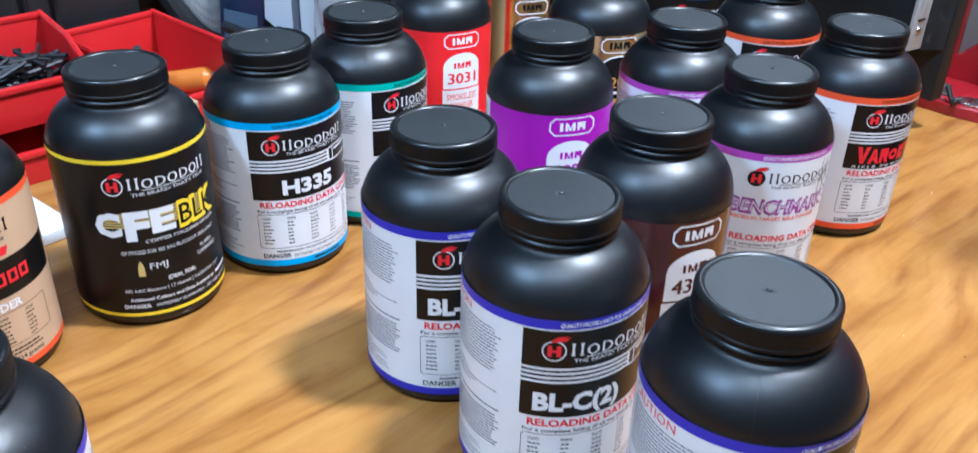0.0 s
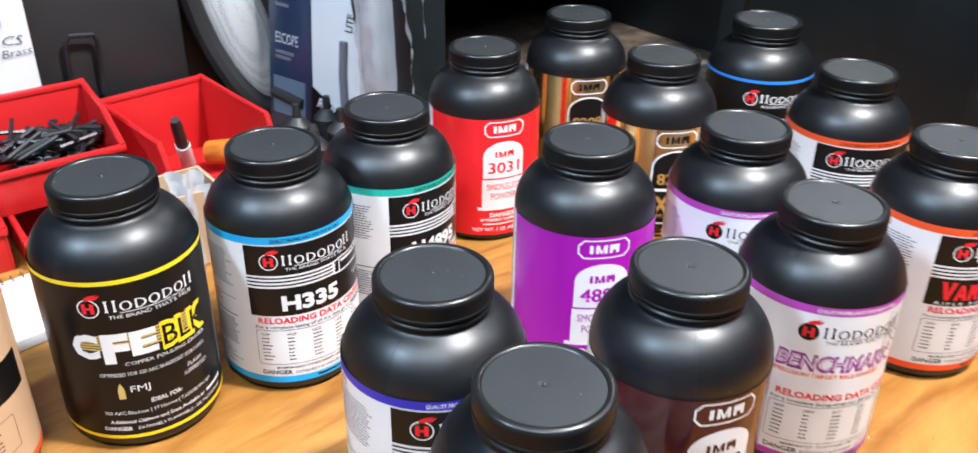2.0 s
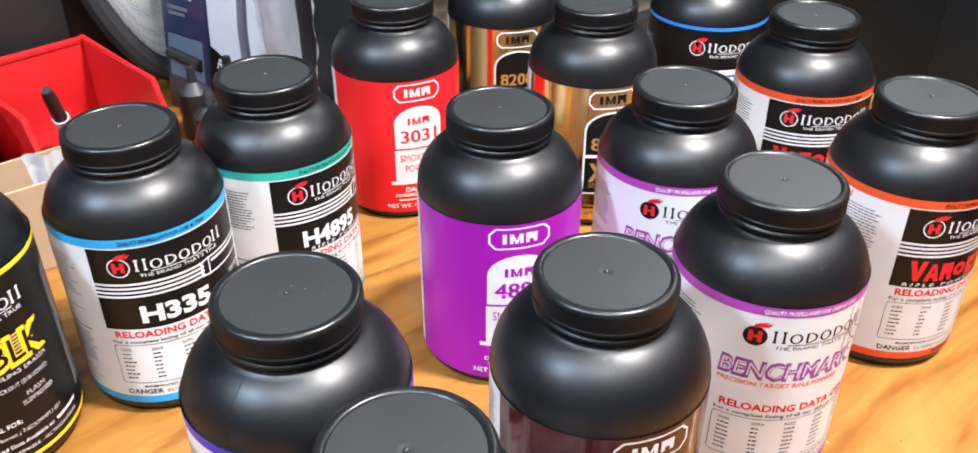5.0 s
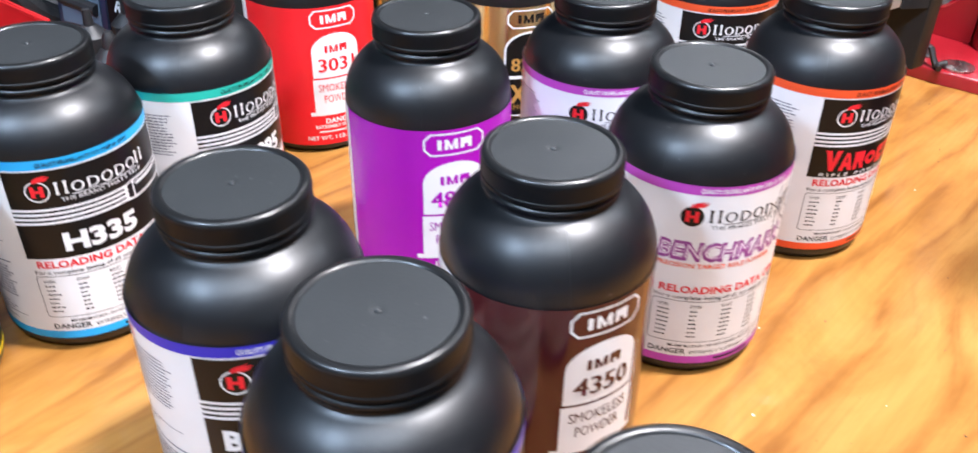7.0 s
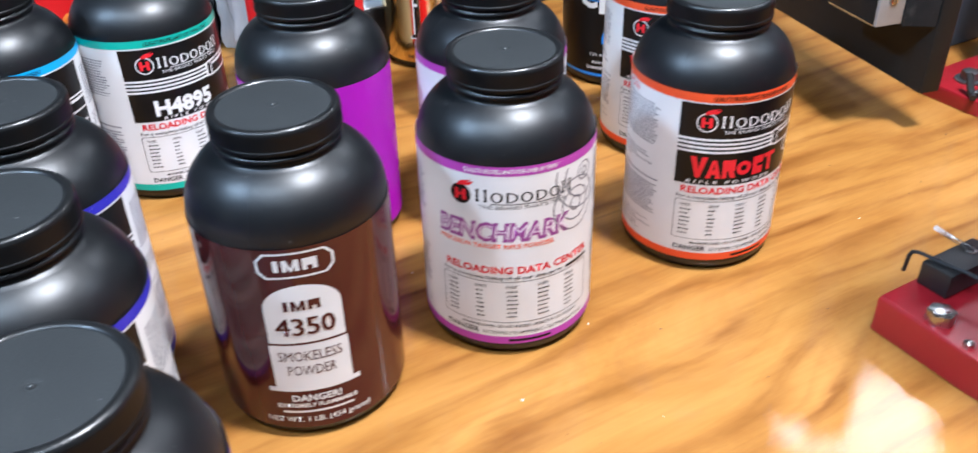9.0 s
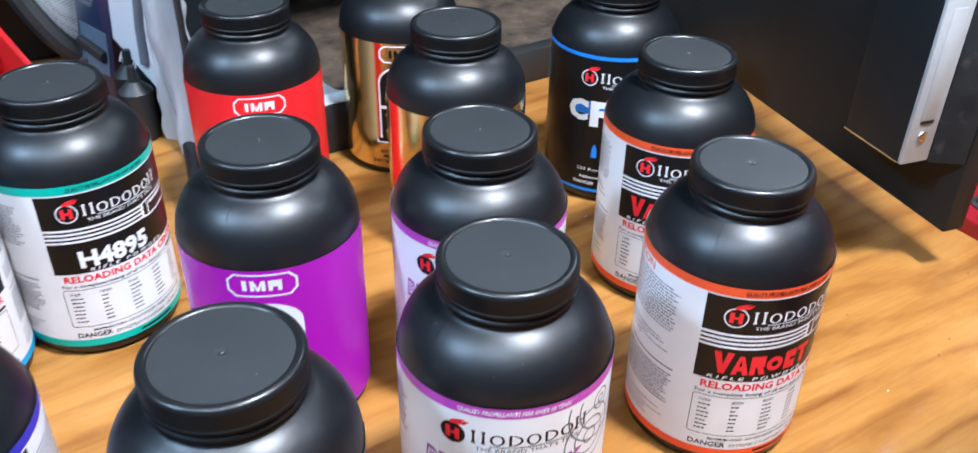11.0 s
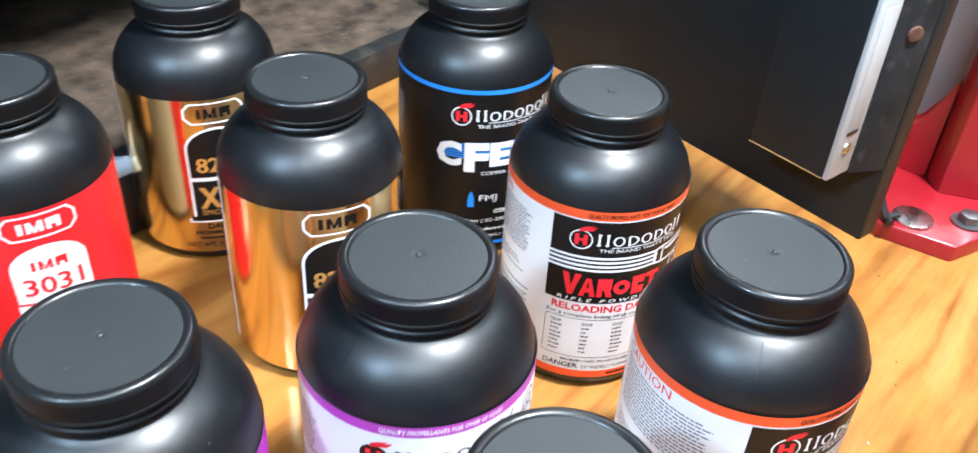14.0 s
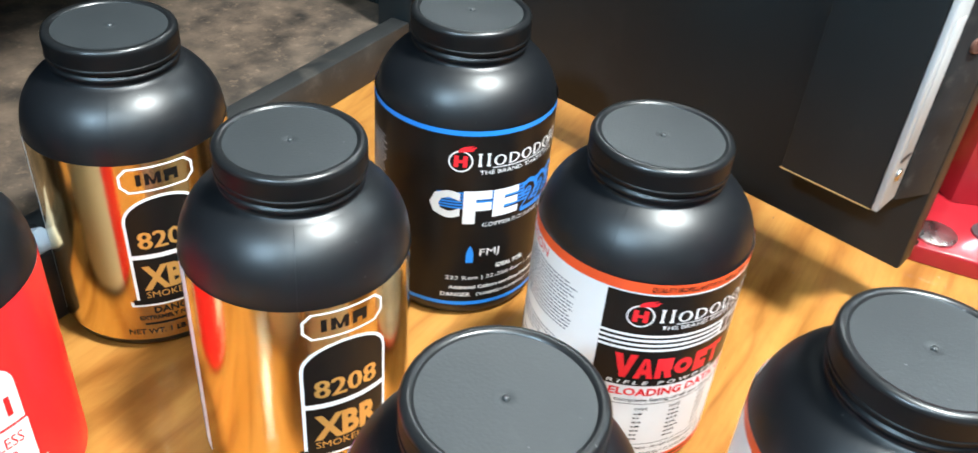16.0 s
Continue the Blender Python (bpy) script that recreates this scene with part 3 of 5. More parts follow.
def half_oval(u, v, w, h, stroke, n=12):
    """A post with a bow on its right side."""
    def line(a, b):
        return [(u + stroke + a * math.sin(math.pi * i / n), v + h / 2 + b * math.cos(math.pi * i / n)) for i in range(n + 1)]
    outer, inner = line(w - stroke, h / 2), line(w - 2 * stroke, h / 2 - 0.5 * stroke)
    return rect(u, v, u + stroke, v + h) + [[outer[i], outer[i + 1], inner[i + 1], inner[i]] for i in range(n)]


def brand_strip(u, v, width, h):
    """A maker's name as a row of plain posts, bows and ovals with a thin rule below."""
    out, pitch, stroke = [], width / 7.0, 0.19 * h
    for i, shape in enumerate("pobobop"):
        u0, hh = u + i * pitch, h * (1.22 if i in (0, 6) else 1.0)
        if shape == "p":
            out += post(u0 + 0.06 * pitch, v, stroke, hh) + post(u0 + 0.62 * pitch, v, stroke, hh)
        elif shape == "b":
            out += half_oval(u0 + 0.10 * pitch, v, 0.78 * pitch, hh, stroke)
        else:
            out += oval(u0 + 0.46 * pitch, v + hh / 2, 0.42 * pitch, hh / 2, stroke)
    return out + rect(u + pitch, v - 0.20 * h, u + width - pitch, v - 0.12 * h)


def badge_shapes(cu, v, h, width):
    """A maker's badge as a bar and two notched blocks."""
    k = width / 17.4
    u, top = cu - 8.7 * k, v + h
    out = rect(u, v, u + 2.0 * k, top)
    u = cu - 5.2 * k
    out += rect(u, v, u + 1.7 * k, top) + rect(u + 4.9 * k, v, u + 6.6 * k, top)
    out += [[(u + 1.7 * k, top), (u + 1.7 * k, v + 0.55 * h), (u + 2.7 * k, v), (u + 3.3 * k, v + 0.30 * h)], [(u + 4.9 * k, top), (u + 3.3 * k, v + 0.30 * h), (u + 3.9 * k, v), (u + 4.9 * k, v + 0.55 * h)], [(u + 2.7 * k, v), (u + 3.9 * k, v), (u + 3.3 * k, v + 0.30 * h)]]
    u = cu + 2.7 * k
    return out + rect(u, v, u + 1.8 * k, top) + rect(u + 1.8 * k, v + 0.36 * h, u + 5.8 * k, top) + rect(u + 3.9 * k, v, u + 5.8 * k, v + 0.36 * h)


def block_title(u, v, w, h):
    """A heavy red title as plain chevrons, blocks and a target disc."""
    c = w / 6.0
    out = [[(u - 0.05 * c, v + h), (u + 0.32 * c, v + h), (u + 0.50 * c, v + 0.42 * h), (u + 0.48 * c, v), (u + 0.34 * c, v)], [(u + 0.68 * c, v + h), (u + 1.04 * c, v + h), (u + 0.62 * c, v), (u + 0.48 * c, v), (u + 0.50 * c, v + 0.42 * h)]]
    a = u + 0.98 * c
    out += [[(a, v), (a + 0.30 * c, v), (a + 0.52 * c, v + 0.86 * h), (a + 0.36 * c, v + 0.86 * h)], [(a + 0.64 * c, v), (a + 0.96 * c, v), (a + 0.62 * c, v + 0.86 * h), (a + 0.46 * c, v + 0.86 * h)], [(a + 0.3 * c, v + 0.18 * h), (a + 0.66 * c, v + 0.18 * h), (a + 0.6 * c, v + 0.40 * h), (a + 0.36 * c, v + 0.40 * h)]]
    b = u + 2.0 * c
    out += rect(b, v, b + 0.30 * c, v + 0.86 * h) + rect(b + 0.30 * c, v + 0.34 * h, b + 0.82 * c, v + 0.86 * h) + slanted(b + 0.56 * c, v, b + 0.90 * c, v + 0.34 * h, -0.16 * c)
    out += ring(u + 3.42 * c, v + 0.43 * h, 0.20 * c, 0.50 * c)
    d = u + 4.05 * c
    out += rect(d, v, d + 0.36 * c, v + 0.86 * h) + rect(d + 0.36 * c, v, d + 0.80 * c, v + 0.36 * h) + rect(d + 0.36 * c, v + 0.50 * h, d + 0.80 * c, v + 0.86 * h)
    e = u + 4.92 * c
    return out + rect(e, v + 0.66 * h, e + 1.0 * c, v + 0.86 * h) + rect(e + 0.34 * c, v, e + 0.66 * c, v + 0.66 * h)


def caution_column(u0, u1, rng):
    return fine_lines(u0, u1, 72, 98, 1.75, 0.72, rng) + fine_lines(u0, u1, 58, 68, 1.75, 0.6, rng, 0.5) + rect(u0, 52.3, u1, 53.1) + fine_lines(u0, u1, 30, 50.5, 1.75, 0.85, rng, 0.1) + fine_lines(u0, u1, 16, 27, 1.75, 0.5, rng, 0.4)


def data_table(u0, u1, v0, v1, rng):
    ink = loop_band(octagon((u0 + u1) / 2, (v0 + v1) / 2, (u1 - u0) / 2, (v1 - v0) / 2, 1.2), octagon((u0 + u1) / 2, (v0 + v1) / 2, (u1 - u0) / 2 - 0.3, (v1 - v0) / 2 - 0.3, 1.1))
    for k, head in enumerate(("CALIBER", "CHARGE", "BULLET", "CALIBER", "CHARGE")):
        u = u0 + 3 + k * (u1 - u0 - 4) / 5
        ink += words(head, u, v1 - 3.4, 1.1, 5.6) + rect(u, v1 - 3.9, u + 5.6, v1 - 3.75)
        v = v1 - 6.4
        while v > v0 + 1.2:
            a = u + 0.3
            for piece in range(2 + (k != 1)):
                b = a + rng.uniform(0.9, 2.0)
                ink += rect(a, v, b, v + 0.78)
                a = b + 0.45
            v -= 2.55
    return ink


def powder_label(style, rng):
    """The printed pieces of one label: a list of (part name, pieces, layer, material, part label)."""
    kind, out = style["kind"], []
    full = math.pi * R_LABEL * 1000
    if kind == "reload":
        band, pale = style["band"], style.get("pale", False)
        out.append(("label", rect(-full, 8.2, full - 0.01, 109), 0, "white", "white paper label"))
        out.append(("top_band", rect(-full, 104.4, full, 109.1), 1, band, style["band_label"]))
        out.append(("bottom_band", rect(-full, 8.1, full, 12.6), 1, band, style["band_label"]))
        out.append(("band_lettering", words("QUALITY PROPELLANTS FOR OVER 60 YEARS", 2, 105.7, 2.1, 62, 0.02, 0.25), 2, style["band_ink"], ""))
        if not pale:
            out.append(("dark_panel", rect(-14, 56.5, 72, 103.6), 1, "black", "black printed panel"))
            stripes = []
            for v in (75.6, 78.0, 80.4, 82.8):
                stripes += rect(-14, v, 40, v + 1.25)
            rifle = loop_band([(38, 75.4), (43, 74.6), (72, 74.6), (72, 84.8), (43, 84.8), (38, 84.0)], [(39.5, 76.2), (43, 75.6), (72, 75.6), (72, 83.8), (43, 83.8), (39.5, 83.2)]) + rect(43, 74.8, 43.9, 84.6) + rect(45, 81.0, 72, 82.6)
            out.append(("stripe_print", stripes + rifle, 2, "white", ""))
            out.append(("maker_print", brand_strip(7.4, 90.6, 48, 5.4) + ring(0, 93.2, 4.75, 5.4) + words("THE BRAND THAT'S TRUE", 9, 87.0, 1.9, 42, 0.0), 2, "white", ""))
        else:
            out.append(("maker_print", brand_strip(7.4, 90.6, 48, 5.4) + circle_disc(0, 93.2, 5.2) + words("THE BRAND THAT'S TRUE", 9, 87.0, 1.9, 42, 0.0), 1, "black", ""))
            rings = []
            for cu, cv, r in ((64, 97, 19), (64, 97, 13.5), (64, 97, 5), (64, 97, 2.2), (58, 82, 14), (58, 82, 9), (58, 82, 4)):
                rings += [q for q in ring(cu, cv, r - 0.75, r, 44) if max(p[1] for p in q) < 104.2]
            out.append(("target_print", rings, 1, "grey", ""))
        out.append(("emblem", emblem(0, 93.2, 5.4), 3, "red", "red flame emblem"))
        name = style["name"]
        if name:
            ink = style.get("name_ink", "white")
            if pale:
                out.append(("name_shadow", words(name, -13.4, 70.0, 9.4, 67, 0.055, 0.12), 1, "plum", ""))
                out.append(("name_lettering", words(name, -12.4, 71.0, 7.6, 65.0, -0.012, 0.12), 2, "lilac", ""))
                out.append(("small_lettering", words("PRECISION TARGET RIFLE POWDER", -13, 65.6, 2.4, 58, 0.02), 2, "orange", ""))
            else:
                out.append(("name_lettering", words(name, style.get("name_u", 6), 60.4, 9.4, style["name_w"], 0.045), 2, ink, ""))
                out.append(("small_lettering", words("RIFLE POWDER", 58, 66.0, 2.4, 12.5, 0.02) if not style.get("under") else words("R I F L E   P O W D E R", 4, 57.2, 1.9, 44, 0.02, 0.2), 2, "white", ""))
        else:
            blocks = block_title(-6, 60.8, 50, 12.6)
            out.append(("name_print", blocks, 2, "red", "red block title"))
            out.append(("small_lettering", words("R I F L E   P O W D E R", -8, 57.4, 1.9, 48, 0.02, 0.2) + ring(56, 70, 3.2, 4.2) + ring(61, 66, 2.0, 2.9), 2, "white", ""))
        out.append(("red_lettering", words("RELOADING DATA CENTER", -10, 51.2, 3.9, 78, 0.03), 2, "red", ""))
        out.append(("warning_lettering", words("CAUTION", -74, 99.2, 4.4, 30, 0.0), 2, "red", ""))
        out.append(("fine_print", words("For a complete listing of all our data go to", -12, 47.6, 2.0, 62, 0.012) + rect(52, 47.6, 68, 49.2) + data_table(-12.5, 68, 21.5, 46.4, rng) + words("MAXIMUM LOADS - DO NOT EXCEED - RESULTS BY 10% TO START", -2, 18.4, 1.5, 62, 0.02) + words("DANGER", -11, 14.2, 3.0, 18, 0.02) + words("EXTREMELY FLAMMABLE - SEE PRECAUTIONS", 9, 14.2, 2.0, 56, 0.0) + rect(22, 9.6, 44, 11.0), 2, "black", "small black print"))
        out.append(("side_print", caution_column(-74, -24, rng) + caution_column(76, 128, rng), 2, "grey", "columns of small grey print"))
    elif kind == "tablet":
        film = style["film"]
        tablet_mat, ink = style.get("tablet", "white"), style.get("ink", film)
        out.append(("label", rect(-full, 6.8, full - 0.01, 103.9), 0, "white", "white paper backing of the label"))
        out.append(("colour_film", rect(-66, 6.6, 70, 104.0), 1, film, style["film_label"]))
        edge = "white"
        out.append(("badge_outline", loop_band(octagon(0, 96, 16, 6.2, 3.4), octagon(0, 96, 15, 5.3, 3.0)), 2, edge, ""))
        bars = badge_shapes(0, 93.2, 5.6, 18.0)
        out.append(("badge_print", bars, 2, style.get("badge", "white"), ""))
        if tablet_mat == "black":
            out.append(("tablet_outline", [arch(0, 17.6, 54.6, 87.6, 13)] + rect(-17.6, 30, 17.6, 54.6) + rect(-20.5, 27.2, 20.5, 30), 2, "white", ""))
            out.append(("upper_tablet", [arch(0, 16.3, 57.0, 86.3, 12)], 3, "black", "black round-headed tablet print"))
            out.append(("lower_tablet", rect(-16.3, 31.2, 16.3, 54.6) + rect(-19.2, 28.3, 19.2, 31.2), 3, "black", "black tablet print"))
        else:
            out.append(("upper_tablet", [arch(0, 16.6, 56.0, 86.0, 12)], 2, "white", "white round-headed tablet print"))
            out.append(("lower_tablet", rect(-17.2, 31.2, 17.2, 54.8) + rect(-20.6, 28.6, 20.6, 31.2), 2, "white", "white tablet print"))
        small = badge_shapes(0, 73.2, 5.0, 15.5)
        number = words(style["number"], 0, 60.2, 9.2, 25, 0.0, align="c")
        if tablet_mat == "black":
            lines = [words("XBR", 0, 37.5, 12.5, 27, 0.045, align="c"), words("SMOKELESS", 0, 32.2, 3.6, 26, 0.0, align="c")]
        else:
            lines = [small, words("SMOKELESS", 0, 46.0, 5.4, 27.5, 0.0, align="c"), words("POWDER", 0, 38.0, 5.4, 21, 0.0, align="c")]
        for shift, layer in ((-0.34, 4), (0.0, 4.4), (0.34, 4.8)):
            out.append(("number_lettering", [[(u + shift, v) for u, v in q] for q in number], layer, ink, ""))
        for line in lines:
            out.append(("tablet_lettering", line, 4, ink, ""))
        foot = words("DANGER!", 0, 22.6, 3.6, 22, 0.03, align="c") + words("EXTREMELY FLAMMABLE", 0, 19.0, 2.2, 36, 0.03, align="c") + rect(-16, 15.8, 16, 16.9) + words("NET WT. 1 LB. (454 grams)", 0, 10.2, 3.0, 48, 0.012, align="c")
        out.append(("foot_lettering", foot, 2, style.get("foot", "white"), ""))
        out.append(("side_print", fine_lines(-126, -98, 20, 100, 1.7, 0.7, rng) + fine_lines(-94, -70, 34, 100, 1.7, 0.7, rng) + [q for i in range(16) for q in rect(-92 + i * 1.35, 14, -92 + i * 1.35 + (0.9 if i % 3 else 0.45), 30)], 2, "grey", "columns of small grey print"))
    elif kind == "dark":
        band = style["band"]
        out.append(("label", rect(-full, 8.2, full - 0.01, 109), 0, "black", "glossy black label"))
        out.append(("top_band", rect(-full, 106.6, full, 109.1), 1, band, style["band_label"]))
        out.append(("bottom_band", rect(-full, 8.6, full, 10.8), 1, band, style["band_label"]))
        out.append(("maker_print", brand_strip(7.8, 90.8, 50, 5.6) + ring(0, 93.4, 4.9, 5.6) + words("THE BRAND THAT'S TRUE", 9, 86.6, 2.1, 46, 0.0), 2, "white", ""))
        out.append(("emblem", emblem(0, 93.4, 5.6), 3, "red", "red flame emblem"))
        sweep = [[(-10, 68 + i * 1.5), (22, 66.6 + i * 1.9), (56, 67.4 + i * 1.7), (56, 68.4 + i * 1.7), (22, 67.8 + i * 1.9), (-10, 68.9 + i * 1.5)] for i in range(6)]
        out.append(("sweep", sweep, 1, style["sweep"], ""))
        out.append(("name_lettering", words("C", -13.5, 63.2, 13.4, 14.4, 0.055) + words("F", 2.4, 60.2, 16.4, 13.4, 0.055) + words("E", 16.6, 63.2, 13.4, 13.6, 0.055), 2, "white", "white block title"))
        out.append(("suffix_back", words(style["suffix"], 32.2, 62.4, 14.4, 30, 0.085), 2, style["band"], ""))
        out.append(("suffix_lettering", words(style["suffix"], 33.2, 63.4, 12.4, 28, 0.01), 3, style.get("suffix_ink", "black"), ""))
        small = words("COPPER FOULING ERASER", 12, 57.0, 2.2, 48, 0.0) + words("IDEAL FOR:", 21, 30.6, 2.6, 17, 0.02) + words(style["calibres"], -4, 25.0, 2.2, 62, 0.0) + words("Additional Calibers and Data Available at:", -2, 19.0, 2.1, 54, 0.02) + rect(54, 19.0, 70, 20.8) + words("EXTREMELY FLAMMABLE - SEE PRECAUTIONS", 12, 14.2, 1.9, 56, 0.0) + words("DANGER", -6, 14.2, 2.4, 15, 0.02)
        if style.get("optimized"):
            small += words("OPTIMIZED FOR 300 AAC BLACKOUT (SUB-SONIC)", -2, 50.4, 2.3, 60, 0.0) + words("FLASH", 44, 43.2, 2.4, 10, 0.0) + words("SUPPRESSED", 41, 39.0, 2.4, 17, 0.0)
        small += words("FMJ", 12, 39.6, 4.0, 10, 0.0)
        out.append(("fine_print", small, 2, "white" if style.get("optimized") else "white", "small white print"))
        bullet = [[(5.4, 35.6), (9.0, 35.6), (9.0, 41.0), (8.2, 44.0), (7.2, 46.0), (6.2, 44.0), (5.4, 41.0)]]
        out.append(("bullet_mark", bullet, 2, style["sweep"], ""))
        out.append(("side_print", fine_lines(-70, -40, 66, 94, 1.7, 0.7, rng) + fine_lines(-70, -40, 22, 58, 1.7, 0.7, rng) + fine_lines(76, 120, 22, 94, 1.7, 0.7, rng), 2, "silver_ink", "columns of small grey print"))
    elif kind == "two_tone":
        out.append(("label", rect(-full, 8.2, full - 0.01, 109), 0, "tan", "bronze tan label"))
        out.append(("top_band", rect(-full, 105.0, full, 109.1), 1, "orange", "red edge band"))
        out.append(("bottom_band", rect(-full, 8.1, full, 12.2), 1, "orange", "red edge band"))
        out.append(("dark_panel", rect(-30, 54, 84, 76), 1, "black", "black printed panel"))
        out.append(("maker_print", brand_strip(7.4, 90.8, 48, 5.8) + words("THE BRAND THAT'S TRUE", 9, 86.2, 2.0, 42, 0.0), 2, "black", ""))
        out.append(("emblem", emblem(0, 93.4, 5.4) + slanted(20, 78, 30, 83, 2) + slanted(32, 78, 40, 82, 2) + slanted(42, 78, 50, 83, 2), 2, "red", ""))
        blocks = []
        for i in range(10):
            blocks += hollow(-10 + i * 7.2, 61, -4.2 + i * 7.2, 68.5, 1.6)
        out.append(("name_print", blocks, 2, "red", "red block title"))
        out.append(("name_lettering", words("RIFLE POWDER", 6, 46.5, 4.6, 46, 0.03), 2, "white", ""))
        out.append(("fine_print", data_table(-12, 68, 24, 45, rng) + words("NET WT. 1 LB. (454 grams)", 14, 14.0, 2.6, 44, 0.012) + fine_lines(0, 60, 17, 23, 2.4, 1.1, rng), 2, "black", "small black print"))
    return out


def circle_disc(cu, cv, r):
    return [circle(cu, cv, r)]


def powder_bottle(m, style, seed):
    rng = random.Random(seed)
    bottle = thing("powder_bottle", m, style["label"], "bottle", "bottles of powder on the bench")
    part("body", BODY, "black_plastic", bottle)
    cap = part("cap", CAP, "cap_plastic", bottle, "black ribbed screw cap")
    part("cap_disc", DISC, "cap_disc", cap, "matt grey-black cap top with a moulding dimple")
    seam = part("mould_seam", SEAM, "black_plastic", bottle)
    seam.rotation_euler = (0, 0, radians(style.get("seam", -112)))
    holder = None
    for name, polys, layer, mat, note in powder_label(style, rng):
        ob = part(name, wrap_mesh(name, polys, layer, mat), mat, holder or bottle, note)
        holder = holder or ob
    return bottle


STYLES = {
    "royal": dict(kind="reload", band="blue", band_ink="white", band_label="royal blue edge band", name="BL-C(2)", name_w=42, name_u=-8, label="black plastic powder bottle, white label with royal blue bands"),
    "cyan": dict(kind="reload", band="cyan", band_ink="black", band_label="bright blue edge band", name="H335", name_w=36, name_u=5, label="black plastic powder bottle, white label with bright blue bands"),
    "teal": dict(kind="reload", band="green", band_ink="black", band_label="teal green edge band", name="H4895", name_w=38, name_u=0, under=True, label="black plastic powder bottle, white label with teal green bands"),
    "orange": dict(kind="reload", band="orange", band_ink="black", band_label="orange red edge band", name="", label="black plastic powder bottle, white label with orange red bands"),
    "violet": dict(kind="reload", band="violet", band_ink="white", band_label="violet edge band", name="BENCHMARK", pale=True, label="black plastic powder bottle, pale label with violet bands"),
    "red": dict(kind="tablet", film="red_foil", film_label="bright red label", number="3031", label="black plastic powder bottle with a bright red label"),
    "purple": dict(kind="tablet", film="purple_foil", film_label="glossy purple label", number="4895", label="black plastic powder bottle with a glossy purple label"),
    "maroon": dict(kind="tablet", film="maroon_foil", film_label="glossy maroon label", number="4350", label="black plastic powder bottle with a glossy maroon label"),
    "gold": dict(kind="tablet", film="gold_foil", film_label="mirror-bright gold foil label", number="8208", tablet="black", ink="gold_ink", badge="black", foot="black", label="black plastic powder bottle with a shiny gold foil label"),
    "yellow_dark": dict(kind="dark", band="yellow", band_label="thin yellow edge band", sweep="darkgold", suffix="BLK", calibres="300 AAC Blackout | 17 Hornet | 7.62X39MM | 221", optimized=True, label="black plastic powder bottle, black label with yellow lines"),
    "blue_dark": dict(kind="dark", band="sky", band_label="thin blue edge band", sweep="sky", suffix="223", calibres="223 Rem | 22-250 Rem | 308 Win", label="black plastic powder bottle, black label with blue lines"),
    "tan": dict(kind="two_tone", label="black plastic powder bottle, bronze label with red bands"),
}
# style, place, and the bearing that the label's emblem or tablet faces
BOTTLES = [
    ("royal", -0.018, 0.427, -87.5), ("royal", 0.0365, 0.3555, -93.2), ("royal", 0.1085, 0.2825, -83),
    ("yellow_dark", -0.2065, 0.4925, -84.0), ("cyan", -0.134, 0.5525, -81.6), ("teal", -0.082, 0.6205, -60),
    ("red", -0.0355, 0.7535, -61.5), ("purple", 0.0475, 0.588, -72), ("maroon", 0.0965, 0.4495, -63),
    ("gold", 0.032, 0.8555, -71.6), ("gold", 0.099, 0.7545, -72), ("blue_dark", 0.188, 0.8535, -105.4),
    ("orange", 0.236, 0.741, -110.8), ("orange", 0.2680, 0.6195, -89), ("violet", 0.143, 0.623, -112.6), ("violet", 0.1755, 0.525, -105),
    ("tan", -0.283, 0.424, -92), ("royal", -0.1765, 0.2285, -100),
]
SIZES = {"yellow_dark": 1.022, "blue_dark": 1.018}
first = {}
for i, (style, x, y, bearing) in enumerate(BOTTLES):
    m = pose(x, y, 0, 0, 0, bearing + 90) @ Matrix.Scale(SIZES.get(style, 1.0), 4)
    if style in first:
        copy_thing(first[style], m)
    else:
        first[style] = powder_bottle(m, STYLES[style], i)

# ---- steel cabinet ----
SILL_P0, SILL_P1, SILL_Q = 0.488, 0.961, 0.633
cabinet = thing("steel_cabinet", BENCH, "open black steel cabinet with a dusty brown floor", "cabinet")
part("sill", box(SILL_P0 + 0.037, SILL_P1 - 0.037, SILL_Q, SILL_Q + 0.016, 0.0, 0.031, 0.0015), "sill", cabinet, "worn black steel sill")
part("jamb", box(SILL_P0, SILL_P0 + 0.0365, SILL_Q - 0.001, SILL_Q + 0.03, 0.0, 0.32, 0.002), "steel_black", cabinet)
part("jamb", box(SILL_P1 - 0.0365, SILL_P1, SILL_Q - 0.001, SILL_Q + 0.03, 0.0, 0.32, 0.002), "steel_black", cabinet)
part("side_panel", box(SILL_P0, SILL_P0 + 0.004, SILL_Q + 0.031, SILL_Q + 0.42, 0.0, 0.32), "steel_black", cabinet)
part("side_panel", box(SILL_P1 - 0.004, SILL_P1, SILL_Q + 0.031, SILL_Q + 0.42, 0.0, 0.32), "steel_black", cabinet)
part("back_panel", box(SILL_P0, SILL_P1, SILL_Q + 0.4205, SILL_Q + 0.425, 0.0, 0.32), "steel_black", cabinet)
part("top_panel", box(SILL_P0, SILL_P1, SILL_Q, SILL_Q + 0.425, 0.3205, 0.325), "steel_black", cabinet)
part("floor_panel", box(SILL_P0 + 0.0045, SILL_P1 - 0.0045, SILL_Q + 0.0165, SILL_Q + 0.42, 0.012, 0.020), "dirt", cabinet, "brown dust-covered steel floor")
